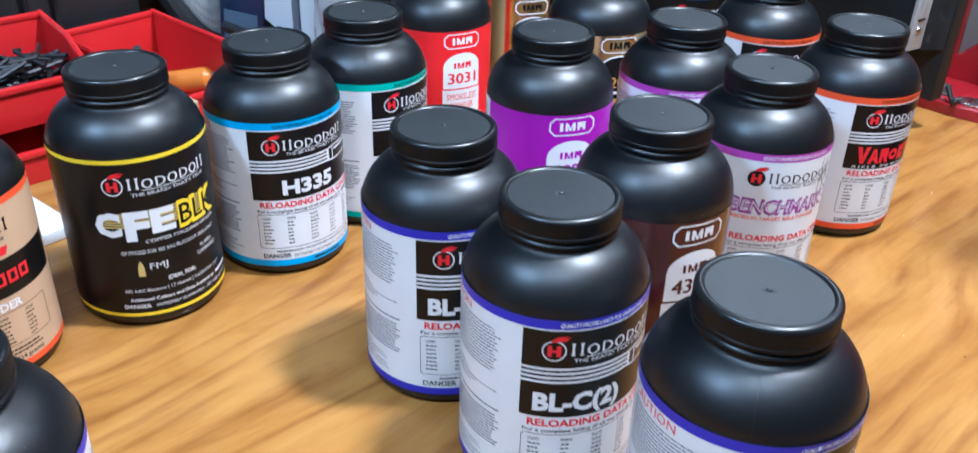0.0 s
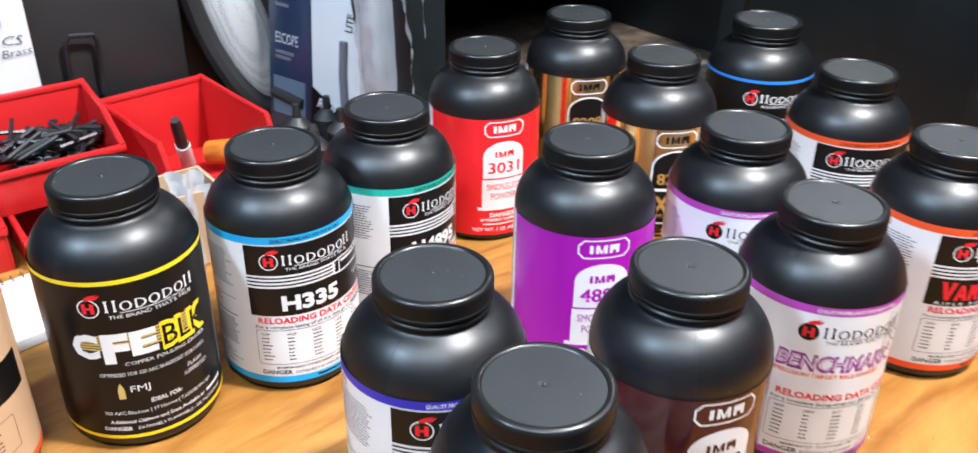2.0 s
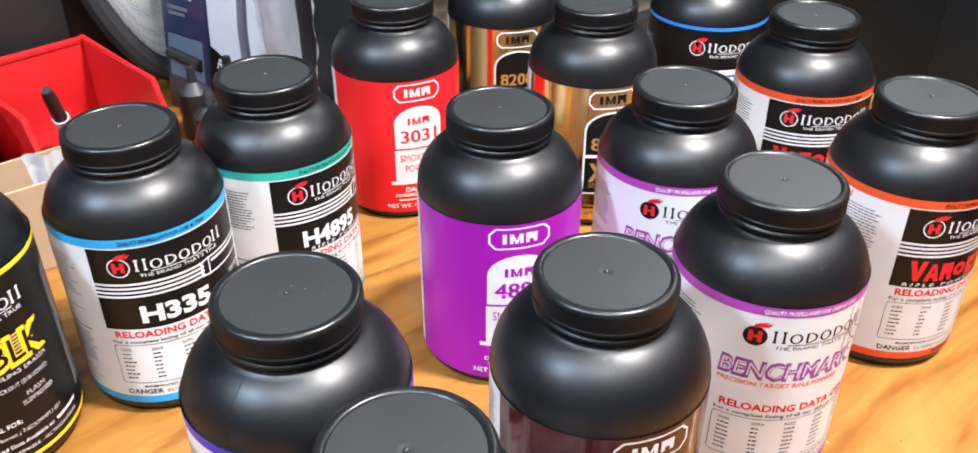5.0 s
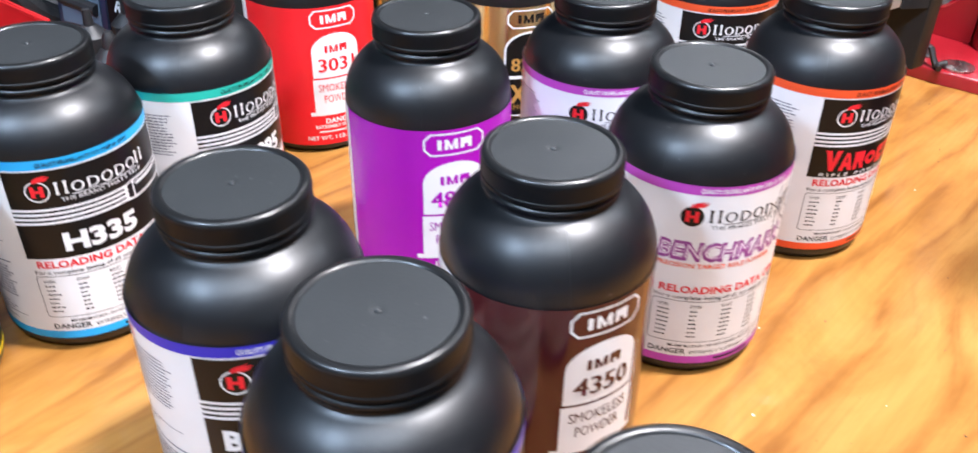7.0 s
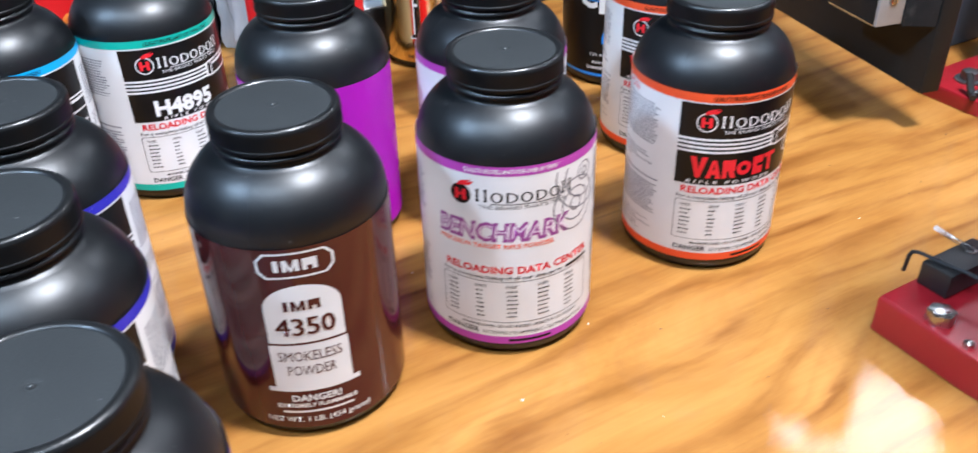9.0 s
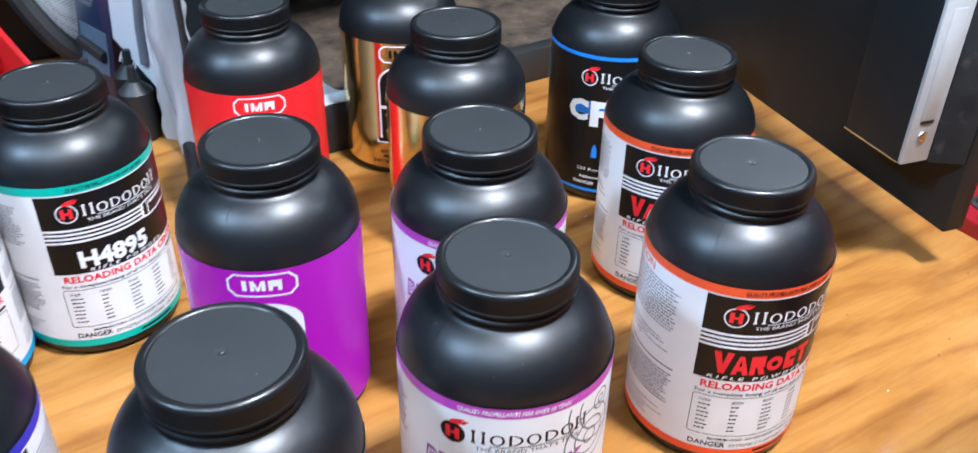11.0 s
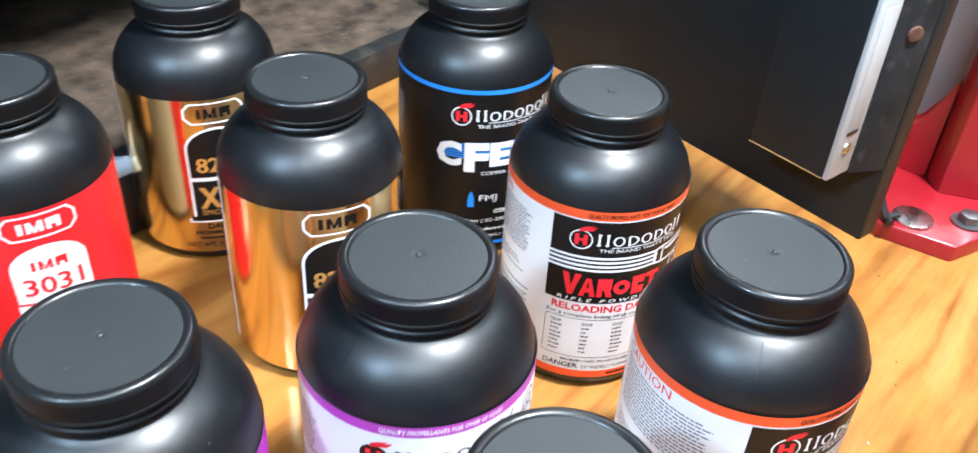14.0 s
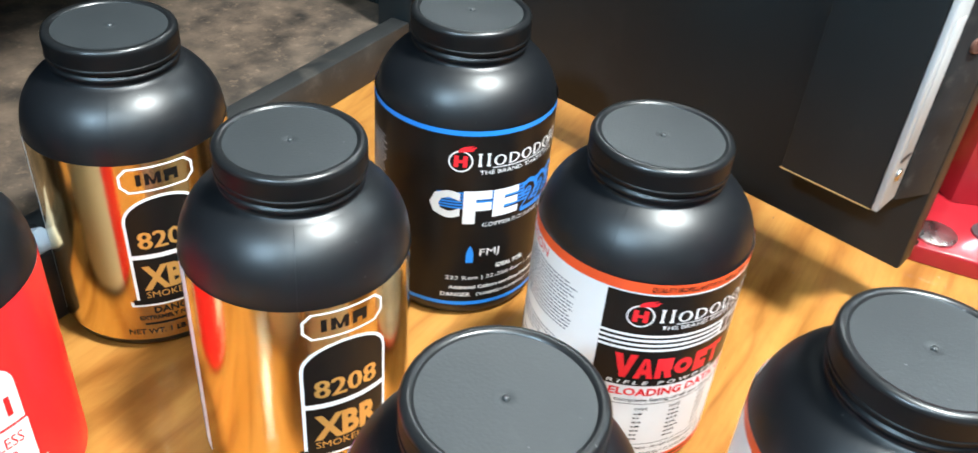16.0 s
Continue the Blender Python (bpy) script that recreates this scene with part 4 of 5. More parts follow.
# The door: local x runs from its free edge to the hinge, local y points to its inner face.
DOOR_TURN = math.degrees(math.atan2(0.168, -0.105))
door_frame = BENCH.inverted() @ pose(0.408, 0.776, 0, 0, 0, DOOR_TURN)
door = part("door", box(0.0, 0.372, -0.016, 0.0, 0.030, 0.31, 0.0015), "steel_black", cabinet, "black steel door standing open")
door.matrix_local = door_frame
part("edge_flange", prism([(0.0004, 0.0004), (0.0098, 0.0196), (0.0132, 0.0203), (0.0132, 0.0004)], 0.079, 0.3095, 0.0008), "door_edge", door, "worn scratched edge flange")
part("lock_case", box(0.0136, 0.062, 0.0004, 0.040, 0.080, 0.29, 0.0015), "steel_black", door, "black lock box on the door")
part("case_foot", box(0.0138, 0.0622, 0.0402, 0.0405, 0.0802, 0.0809), "edge", door, "bare worn lower edge of the lock box")
part("lock_plate", box(0.0104, 0.0134, 0.0206, 0.0405, 0.0805, 0.205, 0.0006), "nickel", door, "brushed metal lock faceplate")
part("plate_slot", box(0.0100, 0.0103, 0.0250, 0.0355, 0.108, 0.176, 0.0001), "nickel", door, "milled slot in the faceplate")
part("slot_end", box(0.0097, 0.0102, 0.0255, 0.0350, 0.1065, 0.1085), "iron", door)
for zz in (0.098, 0.190):
    part("plate_screw", lathe([(0, 0), (0.0034, 0), (0.0030, 0.0009), (0.0012, 0.0012), (0, 0.0007)], 14), "bolt", door, "small steel screw").matrix_local = pose(0.0103, 0.0305, zz, 0, -90, 0)
part("rusty_screw", lathe([(0, 0.0), (0.0044, 0.0), (0.0038, 0.0010), (0.0016, 0.0014), (0, 0.0009)], 12), "rust", door, "rusted screw head").matrix_local = pose(0.0047, 0.0098, 0.160, 0, -90, -26)

# ---- bins and clutter behind the bottles ----
def at_bench(p, q, z=0.0, turn=0.0):
    return BENCH @ pose(p, q, z, 0, 0, turn)


def stacking_bin(m, width, depth, height, lip, shoulder, label):
    """An open-fronted plastic bin: x across, the back at y = depth, the lip at y = 0. shoulder: where the sides begin to fall, as shares of depth and height."""
    ob = thing("stacking_bin", m, label, "storage bin", "red stacking bins")
    t = 0.0022
    side = [(0.0, 0.0), (depth, 0.0), (depth, height), (depth * shoulder[0], height * shoulder[1]), (0.0, lip)]
    for x in (0.0, width - t):
        bm = bmesh.new()
        a = [bm.verts.new((x, y, z)) for y, z in side]
        b = [bm.verts.new((x + t, y, z)) for y, z in side]
        bm.faces.new(a), bm.faces.new(b[::-1])
        for i in range(len(side)):
            j = (i + 1) % len(side)
            bm.faces.new((a[i], b[i], b[j], a[j]))
        bmesh.ops.recalc_face_normals(bm, faces=bm.faces)
        bmesh.ops.bevel(bm, geom=bm.edges[:], offset=0.0006, segments=1, affect="EDGES")
        part("side_wall", bm, "bin_red", ob)
        rim = rod([(x + t / 2, depth, height), (x + t / 2, depth * shoulder[0], height * shoulder[1]), (x + t / 2, 0, lip)], 0.0026, 8)
        part("rim", rim, "bin_red", ob)
    part("back_wall", box(t, width - t, depth - t, depth, 0, height, 0.0005), "bin_red", ob)
    part("front_lip", box(t, width - t, 0, t, 0, lip, 0.0005), "bin_red", ob)
    part("lip_rim", box(-0.001, width + 0.001, -0.003, t + 0.001, lip - 0.004, lip + 0.001, 0.0012), "bin_red", ob)
    part("back_rim", box(-0.001, width + 0.001, depth - t - 0.001, depth + 0.003, height - 0.004, height + 0.001, 0.0012), "bin_red", ob)
    part("base", box(t, width - t, t, depth - t, 0, t), "bin_red", ob)
    return ob


stacking_bin(at_bench(0.181, 0.724, 0.032), 0.097, 0.088, 0.062, 0.034, (0.44, 0.88), "red plastic stacking bin full of black hex keys")
stacking_bin(at_bench(0.186, 0.690, 0.0), 0.094, 0.125, 0.0305, 0.026, (0.30, 0.98), "shallow red plastic bin under another bin")
stacking_bin(at_bench(0.3005, 0.690, 0.0005, 5.8), 0.099, 0.130, 0.070, 0.034, (0.13, 0.94), "red plastic stacking bin holding pens and tubes")
stacking_bin(at_bench(0.082, 0.700), 0.096, 0.118, 0.060, 0.034, (0.44, 0.88), "red plastic stacking bin beside the hex keys")

key_rng = random.Random(5)
hex_key = None
for i in range(90):
    m = at_bench(0.208 + 0.056 * key_rng.random(), 0.744 + 0.048 * key_rng.random(), 0.040 + 0.034 * key_rng.random(), key_rng.uniform(-70, 70)) @ pose(0, 0, 0, key_rng.uniform(-16, 16), key_rng.uniform(-22, 22), 0)
    if hex_key is None:
        bm = rod([(-0.017, 0.008, 0), (-0.017, 0.0025, 0), (-0.0145, 0, 0), (0.018, 0, 0)], 0.0019, 6)
        hex_key = tagged(part("hex_key", bm, "iron", smooth=False), "small black steel hex key in a red bin", "hex key", "hex keys in the bin")
        hex_key.matrix_world = m
    else:
        copy_thing(hex_key, m)

# pens and tubes in the open bin
pen = thing("marker_pen", at_bench(0.345, 0.780, 0.008) @ pose(0, 0, 0, 28, -16, 0), "black marker pen with a pale sleeve", "pen")
part("barrel", lathe([(0, 0), (0.006, 0), (0.0065, 0.002), (0.0065, 0.034), (0, 0.034)], 16), "pale", pen)
part("grip", lathe([(0, 0.0342), (0.0055, 0.0342), (0.005, 0.062), (0.0035, 0.070), (0, 0.070)], 16), "matt_black", pen)
tube = thing("small_tube", at_bench(0.362, 0.772, 0.020) @ pose(0, 0, 0, 80, 0, 40), "orange plastic tube with a steel end", "tube")
part("tube_body", lathe([(0, 0), (0.010, 0), (0.011, 0.002), (0.011, 0.040), (0.006, 0.046), (0, 0.046)], 20), "amber", tube)
part("tube_end", lathe([(0, 0.0462), (0.0055, 0.0462), (0.0055, 0.054), (0.003, 0.060), (0, 0.060)], 16), "bolt", tube)
vial = thing("red_vial", at_bench(0.322, 0.765, 0.008) @ pose(0, 0, 0, 70, 0, -20), "dark red plastic vial in a bin", "vial")
part("vial_body", lathe([(0, 0), (0.008, 0), (0.009, 0.002), (0.009, 0.035), (0.007, 0.040), (0, 0.040)], 16), "maroon_foil", vial)
part("vial_cap", lathe([(0, 0.0402), (0.0075, 0.0402), (0.0075, 0.052), (0, 0.052)], 16), "maroon_foil", vial)
jar = thing("glass_jar", at_bench(0.145, 0.735, 0.0025), "small clear jar with a steel lid", "jar")
part("jar_body", lathe([(0, 0), (0.015, 0), (0.017, 0.003), (0.017, 0.032), (0.014, 0.036), (0, 0.036)], 24), "amber", jar)
part("jar_lid", lathe([(0, 0.0362), (0.0155, 0.0362), (0.016, 0.037), (0.016, 0.045), (0.015, 0.046), (0, 0.046)], 24), "bolt", jar)
amber = thing("amber_bottle", at_bench(0.134, 0.618, 0.0092), "amber plastic bottle standing behind a notepad", "bottle")
part("amber_body", lathe([(0, 0), (0.021, 0), (0.021, 0.003), (0.021, 0.066), (0.016, 0.074), (0, 0.074)], 32), "amber", amber)
part("amber_cap", lathe([(0, 0.0742), (0.015, 0.0742), (0.015, 0.088), (0, 0.088)], 24), "pale", amber)
pad = thing("spiral_notepad", at_bench(0.198, 0.594, 0, 6), "white spiral notepad lying on the bench", "notepad")
part("pad_block", box(-0.088, -0.002, 0.0, 0.080, 0.0005, 0.009, 0.0008), "paper", pad)
for i in range(12):
    ring_bm = rod([(-0.084 + i * 0.0071, 0.079 + 0.004 * math.cos(a), 0.006 + 0.006 * math.sin(a)) for a in [2 * math.pi * k / 12 for k in range(12)]], 0.0005, 5)
    part("wire_ring", ring_bm, "bolt", pad)

case = thing("black_case", at_bench(0, 0), "black plastic case with a wire handle", "case")
part("shell", box(-0.12, 0.381, 0.842, 0.98, 0.0, 0.30, 0.006), "matt_black", case)
part("wire_handle", rod([(0.300, 0.838, 0.070), (0.302, 0.8345, 0.118), (0.299, 0.833, 0.124), (0.280, 0.833, 0.126), (0.276, 0.8345, 0.120), (0.274, 0.838, 0.072)], 0.0022, 8), "iron", case)
note = thing("paper_note", at_bench(0.211, 0.8405, 0.0, 0) @ pose(0, 0, 0, 0, 0, 0), "white paper note taped with blue tape, handwritten", "note")
sheet = bmesh.new()
grid = bmesh.ops.create_grid(sheet, x_segments=8, y_segments=8, size=0.5, matrix=pose(0, -0.002, 0.125, 90, 0, 0) @ Matrix.Diagonal((0.080, 0.085, 1, 1)))
for v in sheet.verts:
    v.co.y -= 0.0015 * abs(math.sin(v.co.x * 40 + v.co.z * 25))
part("sheet", sheet, "paper", note)
part("tape_strip", box(-0.041, 0.020, -0.0052, -0.0042, 0.142, 0.162), "tape", note, "strip of blue masking tape")


def flat_words(s, h, width, mat, name, parent, m, bold=0.0, shear=0.0):
    """Lettering on a flat face, in metres, foot at the origin of m."""
    verts, faces = [], []
    for poly in words(s, 0, 0, h, width, bold, shear):
        faces.append(tuple(range(len(verts), len(verts) + len(poly))))
        verts += [(u, 0.0, v) for u, v in poly]
    me = bpy.data.meshes.new(name)
    me.from_pydata(verts, [], faces)
    me.materials.append(MAT[mat])
    ob = part(name, me, mat, parent)
    ob.matrix_local = m
    return ob


flat_words("223 CS", 0.008, 0.042, "black", "handwriting", note, pose(-0.008, -0.0046, 0.128, 0, 4, 0), -0.012, 0.2)
flat_words("Range Brass", 0.007, 0.053, "black", "handwriting", note, pose(-0.014, -0.0046, 0.114, 0, -3, 0), -0.012, 0.2)

# padded grey mesh pouch
pouch = thing("mesh_pouch", at_bench(0.428, 0.855, 0.112, -8) @ pose(0.010, 0, 0, -8, -17, 0), "grey mesh pouch with a black rubber rim", "pouch")
bm = bmesh.new()
bmesh.ops.create_uvsphere(bm, u_segments=40, v_segments=20, radius=1.0, matrix=Matrix.Diagonal((0.029, 0.016, 0.088, 1)))
part("mesh_panel", bm, "silver", pouch)
part("rim", rod([(0.035 * math.cos(a), -0.002, 0.096 * math.sin(a)) for a in [2 * math.pi * k / 40 for k in range(41)]], 0.0105, 10), "matt_black", pouch)
part("knob", lathe([(0, 0), (0.010, 0), (0.011, 0.003), (0.010, 0.010), (0.007, 0.013), (0, 0.013)], 20), "matt_black", pouch).matrix_local = pose(0.024, -0.012, -0.062, 90, 0, 0)

backing = thing("tool_case", at_bench(0.386, 0.905), "dark plastic tool case behind a mesh pouch", "case")
part("shell", box(0, 0.098, 0, 0.09, 0.0005, 0.29, 0.005), "matt_black", backing)
part("lid_rib", box(0.010, 0.088, -0.003, -0.0002, 0.15, 0.158, 0.001), "matt_black", backing)

# packages that lean on the cabinet's side
def package(name, a, b, height, thick, mat, label, lean=-6):
    d = Vector((b[0] - a[0], b[1] - a[1], 0))
    ob = thing(name, Matrix.Translation((a[0], a[1], 0.0005)) @ pose(0, 0, 0, 0, 0, math.degrees(math.atan2(d.y, d.x))) @ pose(0, 0, 0, lean, 0, 0), label, "package")
    part("board", box(0, d.length, 0, thick, 0, height, 0.0008), mat, ob)
    return ob, d.length


blue_pack, w = package("blue_package", (-0.262, 0.884), (-0.214, 0.856), 0.19, 0.012, "navy", "dark blue printed hanging package")
flat_words("ESCOPE", 0.010, 0.030, "paper", "title", blue_pack, pose(0.010, -0.0006, 0.098))
for k, (zz, ww) in enumerate(((0.088, 0.024), (0.083, 0.020), (0.132, 0.018))):
    part("text_bar", box(0.010, 0.010 + ww, -0.0009, -0.0002, zz, zz + 0.003), "grey", blue_pack)
part("picture", box(0.006, w - 0.006, -0.0009, -0.0002, 0.030, 0.066), "post", blue_pack, "blue scope picture")
part("picture_bar", rod([(0.008, -0.002, 0.050), (w - 0.008, -0.002, 0.046)], 0.005, 10), "matt_black", blue_pack)
rail_pack, w = package("white_package", (-0.2105, 0.8545), (-0.160, 0.838), 0.20, 0.014, "paper", "white printed package with black lettering")
part("dark_strip", [b for b in [bmesh.new()] if prism([(0, 0), (w - 0.001, 0), (w - 0.001, 0.030), (0, 0.066)], 0, 0.0007, bm=b)][0], "black", rail_pack).matrix_local = pose(0, -0.0003, 0.0, 90, 0, 0)
flat_words("RAIL", 0.009, 0.022, "paper", "title", rail_pack, pose(0.006, -0.0015, 0.048, 0, 22, 0), 0.02)
flat_words("LITE", 0.007, 0.016, "black", "title", rail_pack, pose(w - 0.010, -0.0008, 0.120, 0, -80, 0), 0.01)
part("picture", rod([(w - 0.017, -0.001, 0.052), (w - 0.019, -0.001, 0.082), (w - 0.018, -0.001, 0.112)], 0.004, 10), "grey", rail_pack, "grey rail picture")
part("clip", box(0.006, 0.026, -0.003, 0.016, 0.150, 0.158, 0.001), "nickel", rail_pack)


def crumpled_bag(name, a, b, height, label, seed, mat="film", folds=5):
    bag = thing(name, Matrix.Translation((a[0], a[1], 0.0)) @ pose(0, 0, 0, 0, 0, math.degrees(math.atan2(b[1] - a[1], b[0] - a[0]))), label, "plastic bag")
    w = math.hypot(b[0] - a[0], b[1] - a[1])
    for k, y0 in enumerate((0.0, 0.016)):
        bm = bmesh.new()
        bmesh.ops.create_grid(bm, x_segments=44, y_segments=36, size=0.5, matrix=pose(w / 2, y0, height / 2, 90, 0, 0) @ Matrix.Diagonal((w, height, 1, 1)))
        for v in bm.verts:
            f = v.co.x / w
            n = noise.noise(Vector((v.co.x * 34 + seed + k * 9, 3.1, v.co.z * 13)))
            n2 = noise.noise(Vector((v.co.x * 85, seed, v.co.z * 60)))
            v.co.y += 0.005 * n + 0.0024 * n2 + 0.004 * math.sin(f * math.pi * folds + v.co.z * 9)
            v.co.x += 0.003 * n2 + 0.012 * (v.co.z / height - 0.5) * (f - 0.5) + 0.006 * n
            v.co.z = max(0.001, v.co.z + (0.012 * n if v.co.z > 0.8 * height else 0))
        part("film_sheet", bm, mat, bag)
    return bag


crumpled_bag("plastic_bag", (-0.156, 0.825), (-0.098, 0.792), 0.205, "crumpled clear plastic bag leaning on the cabinet", 4, folds=3)
insert = thing("paper_insert", Matrix.Translation((-0.147, 0.831, 0.0)) @ pose(0, 0, 0, -4, 0, -25), "white folded paper inside a plastic bag", "paper")
part("folded_sheet", prism([(0, 0), (0.030, 0), (0.034, 0.105), (0.020, 0.165), (0, 0.18)], 0, 0.0012), "paper", insert).matrix_local = pose(0, 0, 0.001, 90, 0, 0)
carton = thing("cardboard_box", at_bench(0.252, 0.622), "small open brown cardboard box", "box")
for dims in ((0, 0.062, 0, 0.0025), (0, 0.062, 0.0425, 0.045), (0, 0.0025, 0.0026, 0.0424), (0.0595, 0.062, 0.0026, 0.0424)):
    part("carton_wall", box(*dims, 0.0005, 0.060), "card", carton)
crumpled_bag("clear_bag", (-0.244, 0.640), (-0.226, 0.655), 0.070, "clear plastic bag standing in a cardboard box", 17, folds=3)
dropper = thing("dropper_bottle", at_bench(0.430, 0.700), "small dark dropper bottle with a black nozzle", "bottle")
part("flask", lathe([(0, 0), (0.013, 0), (0.014, 0.002), (0.014, 0.034), (0.007, 0.042), (0, 0.042)], 24), "matt_black", dropper)
part("nozzle", lathe([(0, 0.0422), (0.006, 0.0422), (0.005, 0.050), (0.003, 0.054), (0, 0.054)], 16), "matt_black", dropper)
oiler = thing("oil_bottle", at_bench(0.461, 0.706), "small black plastic bottle on the bench", "bottle", "small black bottles")
part("flask", lathe([(0, 0), (0.012, 0), (0.013, 0.002), (0.013, 0.040), (0.005, 0.048), (0, 0.048)], 24), "matt_black", oiler)
part("nozzle", lathe([(0, 0.0482), (0.004, 0.0482), (0.003, 0.060), (0, 0.060)], 12), "matt_black", oiler)
for p, q in ((0.434, 0.738), (0.466, 0.740)):
    copy_thing(oiler, at_bench(p, q))


barrel_pen = tagged(part("black_tube", rod([(-0.131, 0.819, 0.0068), (-0.109, 0.785, 0.0070), (-0.087, 0.749, 0.0068)], 0.0065, 14), "matt_black"), "black plastic tube lying beside a bottle", "tube")


small_box = thing("small_box", at_bench(0.573, 0.603), "small black box with a torn white card", "box")
part("box_shell", box(0, 0.026, 0, 0.027, 0.0005, 0.040, 0.0012), "matt_black", small_box)
part("torn_card", prism([(0, 0), (0.025, 0), (0.017, 0.003), (0.008, 0.011), (0.002, 0.022), (0, 0.023)], 0, 0.0012), "paper", small_box, "torn white card").matrix_local = pose(0.0004, 0.0200, 0.0402, 90, 0, 0)
part("card_flap", box(0.001, 0.025, 0.002, 0.0185, 0.0402, 0.0412), "paper", small_box, "white card flap")


# ---- presses ----
def hex_bolt(radius, height, washer):
    bm = prism([(radius * math.cos(math.pi * k / 3), radius * math.sin(math.pi * k / 3)) for k in range(6)], washer, washer + height, radius * 0.12)
    return lathe([(0, 0), (radius * 1.5, 0), (radius * 1.5, washer * 0.9), (0, washer * 0.9)], 24, bm) if washer else bm


near_press = thing("red_press", at_bench(0, 0), "red enamelled cast press bolted to the bench", "press")
part("base", prism([(0.642, 0.130), (0.641, 0.074), (0.645, 0.010), (0.670, -0.080), (0.860, -0.080), (0.860, 0.130)], 0.0005, 0.021, 0.0025), "press_red", near_press)
part("column", prism([(0.650, 0.072), (0.652, 0.030), (0.690, -0.040), (0.800, -0.060), (0.830, 0.060), (0.720, 0.080), (0.670, 0.081)], 0.0215, 0.42, 0.004), "press_red", near_press)
part("bolt", hex_bolt(0.0072, 0.0060, 0.0), "bolt", near_press, "zinc hex bolt").matrix_local = pose(0.6515, 0.1010, 0.021, 0, 0, 12)
part("screw", lathe([(0, 0), (0.0026, 0), (0.0026, 0.0020), (0.0016, 0.0026), (0, 0.0020)], 14), "bolt", near_press, "small brass screw").matrix_local = pose(0.6465, 0.0815, 0.021)
block = thing("black_block", at_bench(0.667, 0.1095, 0.0213), "black steel block lying on a red press", "block")
part("block_body", box(0, 0.040, 0, 0.0172, 0, 0.0135, 0.0008), "matt_black", block)
wrench = tagged(part("allen_wrench", rod([(0.6662, 0.1345, 0.0245), (0.6672, 0.1342, 0.0340), (0.6680, 0.1335, 0.0362), (0.6692, 0.1310, 0.0368), (0.6720, 0.1200, 0.0364), (0.6790, 0.0870, 0.0361)], 0.0011, 8), "iron"), "bent black allen wrench across a block", "hex key")
wrench.matrix_world = BENCH
clip = tagged(part("spring_clip", rod([(0.6920, 0.1400, 0.0385), (0.6926, 0.1330, 0.0372), (0.6932, 0.1260, 0.0362), (0.6920, 0.1200, 0.0358), (0.6930, 0.1165, 0.0358), (0.6955, 0.1165, 0.0358), (0.6968, 0.1200, 0.0360), (0.6955, 0.1240, 0.0364), (0.6945, 0.1285, 0.0372), (0.6940, 0.1345, 0.0380), (0.6936, 0.1405, 0.0390)], 0.0005, 6), "bolt"), "shiny wire spring clip on a block", "clip")
clip.matrix_world = BENCH

far_press = thing("red_press", at_bench(0, 0), "red enamelled press with two uprights", "press")
part("base", prism([(0.8975, 0.257), (0.902, 0.2165), (0.932, 0.204), (1.03, 0.204), (1.03, 0.308), (0.898, 0.308)], 0.0005, 0.0115, 0.002), "press_red", far_press)
part("upright", prism([(0.970, 0.304), (0.970, 0.294), (0.992, 0.294), (0.992, 0.304)], 0.012, 0.285, 0.002), "press_red", far_press)
part("upright", prism([(0.974, 0.258), (0.959, 0.245), (0.976, 0.2055), (1.025, 0.2055), (1.025, 0.258)], 0.012, 0.285, 0.004), "press_red", far_press)
part("web", prism([(0.2585, 0.0), (0.2935, 0.0), (0.2935, 0.022), (0.285, 0.026), (0.273, 0.038), (0.264, 0.058), (0.2585, 0.074)], 0.0, 0.012, 0.002), "press_red", far_press, "curved red web between the uprights").matrix_local = Matrix(((0, 0, 1, 0.974), (1, 0, 0, 0), (0, 1, 0, 0.0118), (0, 0, 0, 1)))
part("bolt", hex_bolt(0.0070, 0.0055, 0.0016), "bolt_dark", far_press, "grey hex bolt with a washer").matrix_local = pose(0.9360, 0.2190, 0.0115)
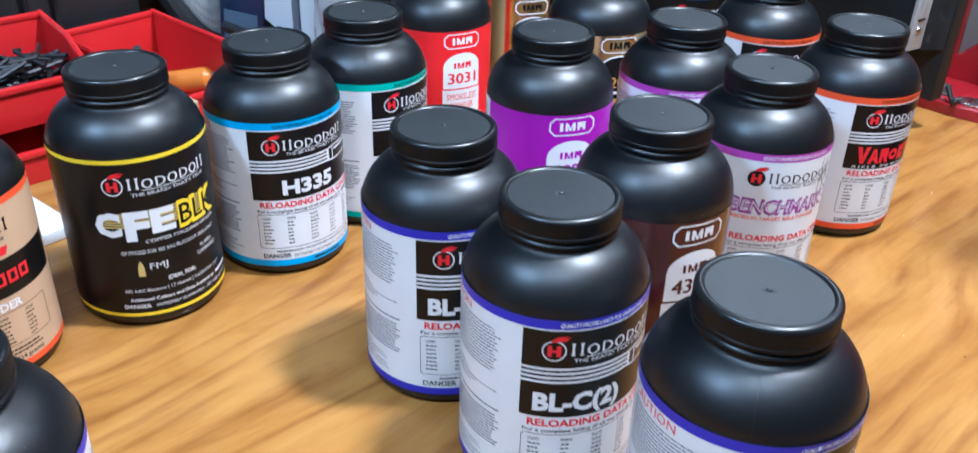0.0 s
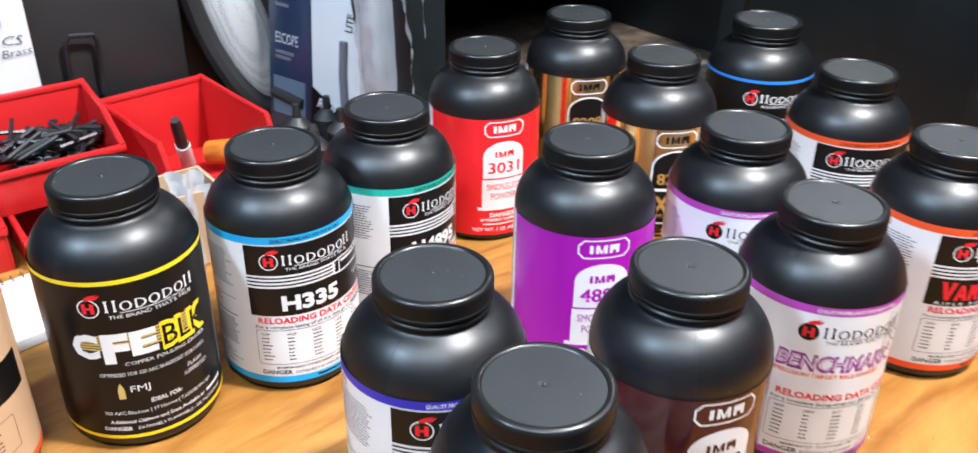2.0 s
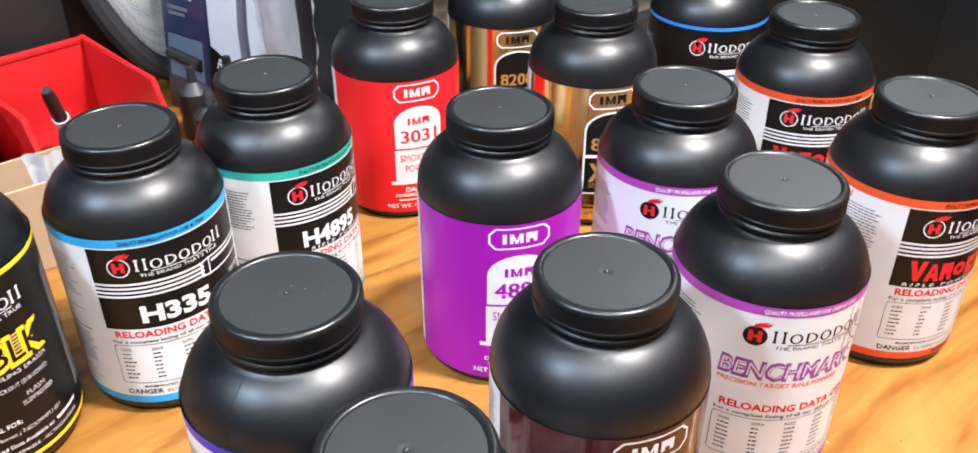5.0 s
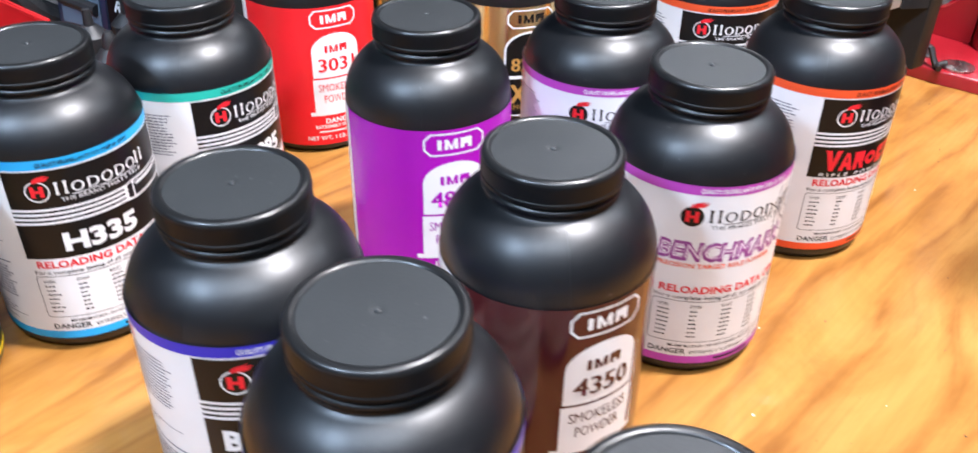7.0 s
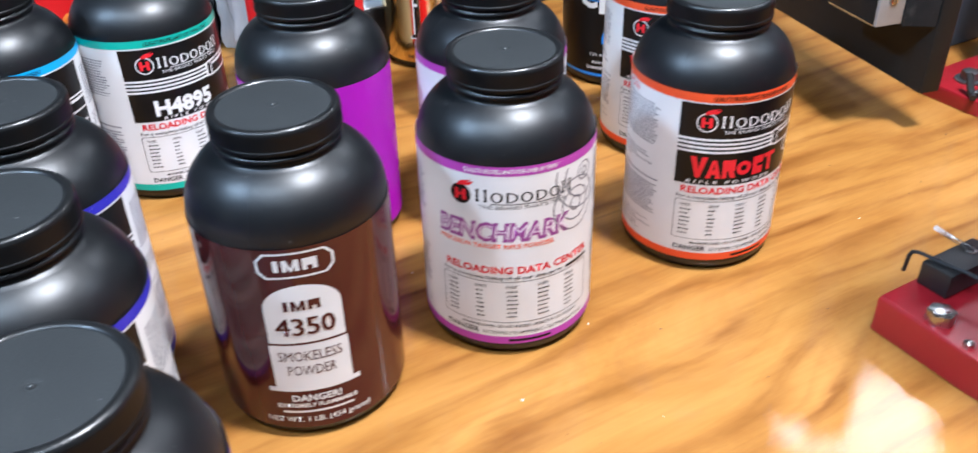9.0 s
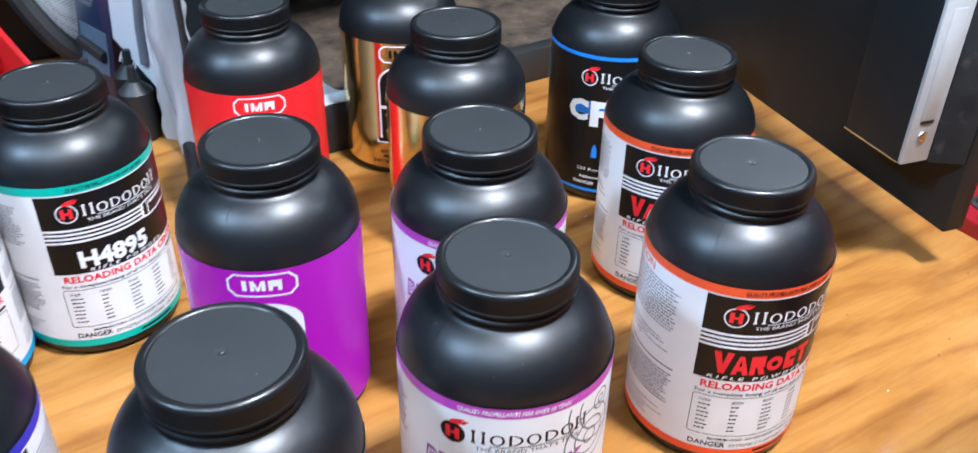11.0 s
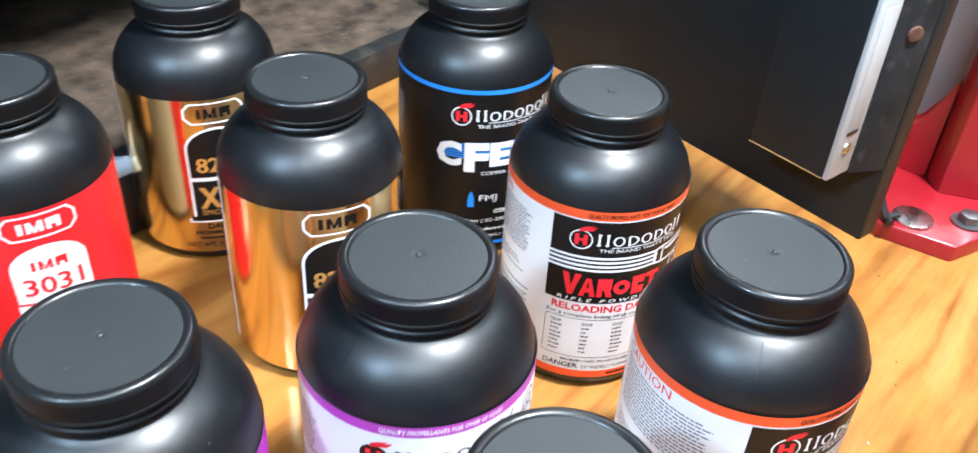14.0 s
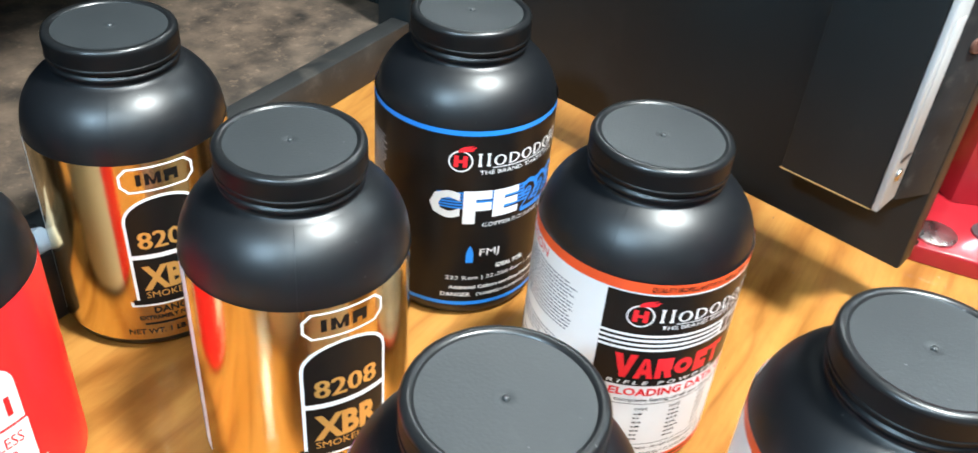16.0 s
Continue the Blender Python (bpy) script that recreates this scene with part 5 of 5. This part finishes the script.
part("bolt", hex_bolt(0.0070, 0.0065, 0.0016), "bolt_dark", far_press, "grey hex bolt with a washer").matrix_local = pose(0.925, 0.2800, 0.0115)
part("round_plate", lathe([(0, 0), (0.0128, 0), (0.0128, 0.0016), (0.0120, 0.002), (0, 0.002)], 32), "bolt", far_press, "round steel plate").matrix_local = pose(0.9150, 0.2475, 0.0117)
part("thumb_screw", rod([(0.900, 0.260, 0.0135), (0.9015, 0.264, 0.0185), (0.904, 0.269, 0.0265)], 0.0026, 8), "matt_black", far_press, "black thumb screw")
part("thumb_wing", rod([(0.895, 0.256, 0.0140), (0.900, 0.2595, 0.0150), (0.906, 0.255, 0.0165)], 0.0024, 8), "matt_black", far_press, "black thumb screw wing")
post_ob = thing("grey_post", at_bench(1.015, 0.345), "blue-grey painted steel post", "post")
part("post_bar", box(-0.02, 0.02, 0, 0.03, 0.0, 0.33, 0.002), "post", post_ob)
board = thing("teal_board", at_bench(1.10, 0.38), "pale teal painted board standing behind a press", "board")
part("board_panel", box(0, 0.02, 0, 0.06, 0.0, 0.36, 0.002), "teal", board)

parcel = thing("white_box", at_bench(1.036, 0.196), "pale cardboard box standing behind a press", "box")
part("box_body", box(0, 0.18, 0, 0.112, 0.0005, 0.20, 0.002), "paper", parcel)
part("tape_seam", box(0.01, 0.17, 0.049, 0.063, 0.2002, 0.2008), "pale", parcel)

# ---- crumbs on the bench ----
crumb_rng = random.Random(11)
crumbs, specks = bmesh.new(), bmesh.new()
for i in range(70):
    p, q = crumb_rng.uniform(0.42, 0.90), crumb_rng.uniform(0.02, 0.50)
    s0 = crumb_rng.uniform(0.0002, 0.0005)
    bmesh.ops.create_icosphere(specks if i % 3 else crumbs, subdivisions=1, radius=s0, matrix=BENCH @ pose(p, q, s0 * 0.4, 0, 0, crumb_rng.uniform(0, 90)) @ Matrix.Diagonal((1.8, 1.0, 0.6, 1)))
tagged(part("crumbs", crumbs, "paper"), "tiny pale crumbs scattered on the bench", "crumbs", kind="stuff")
tagged(part("specks", specks, "dirt"), "tiny dark specks scattered on the bench", "specks", kind="stuff")
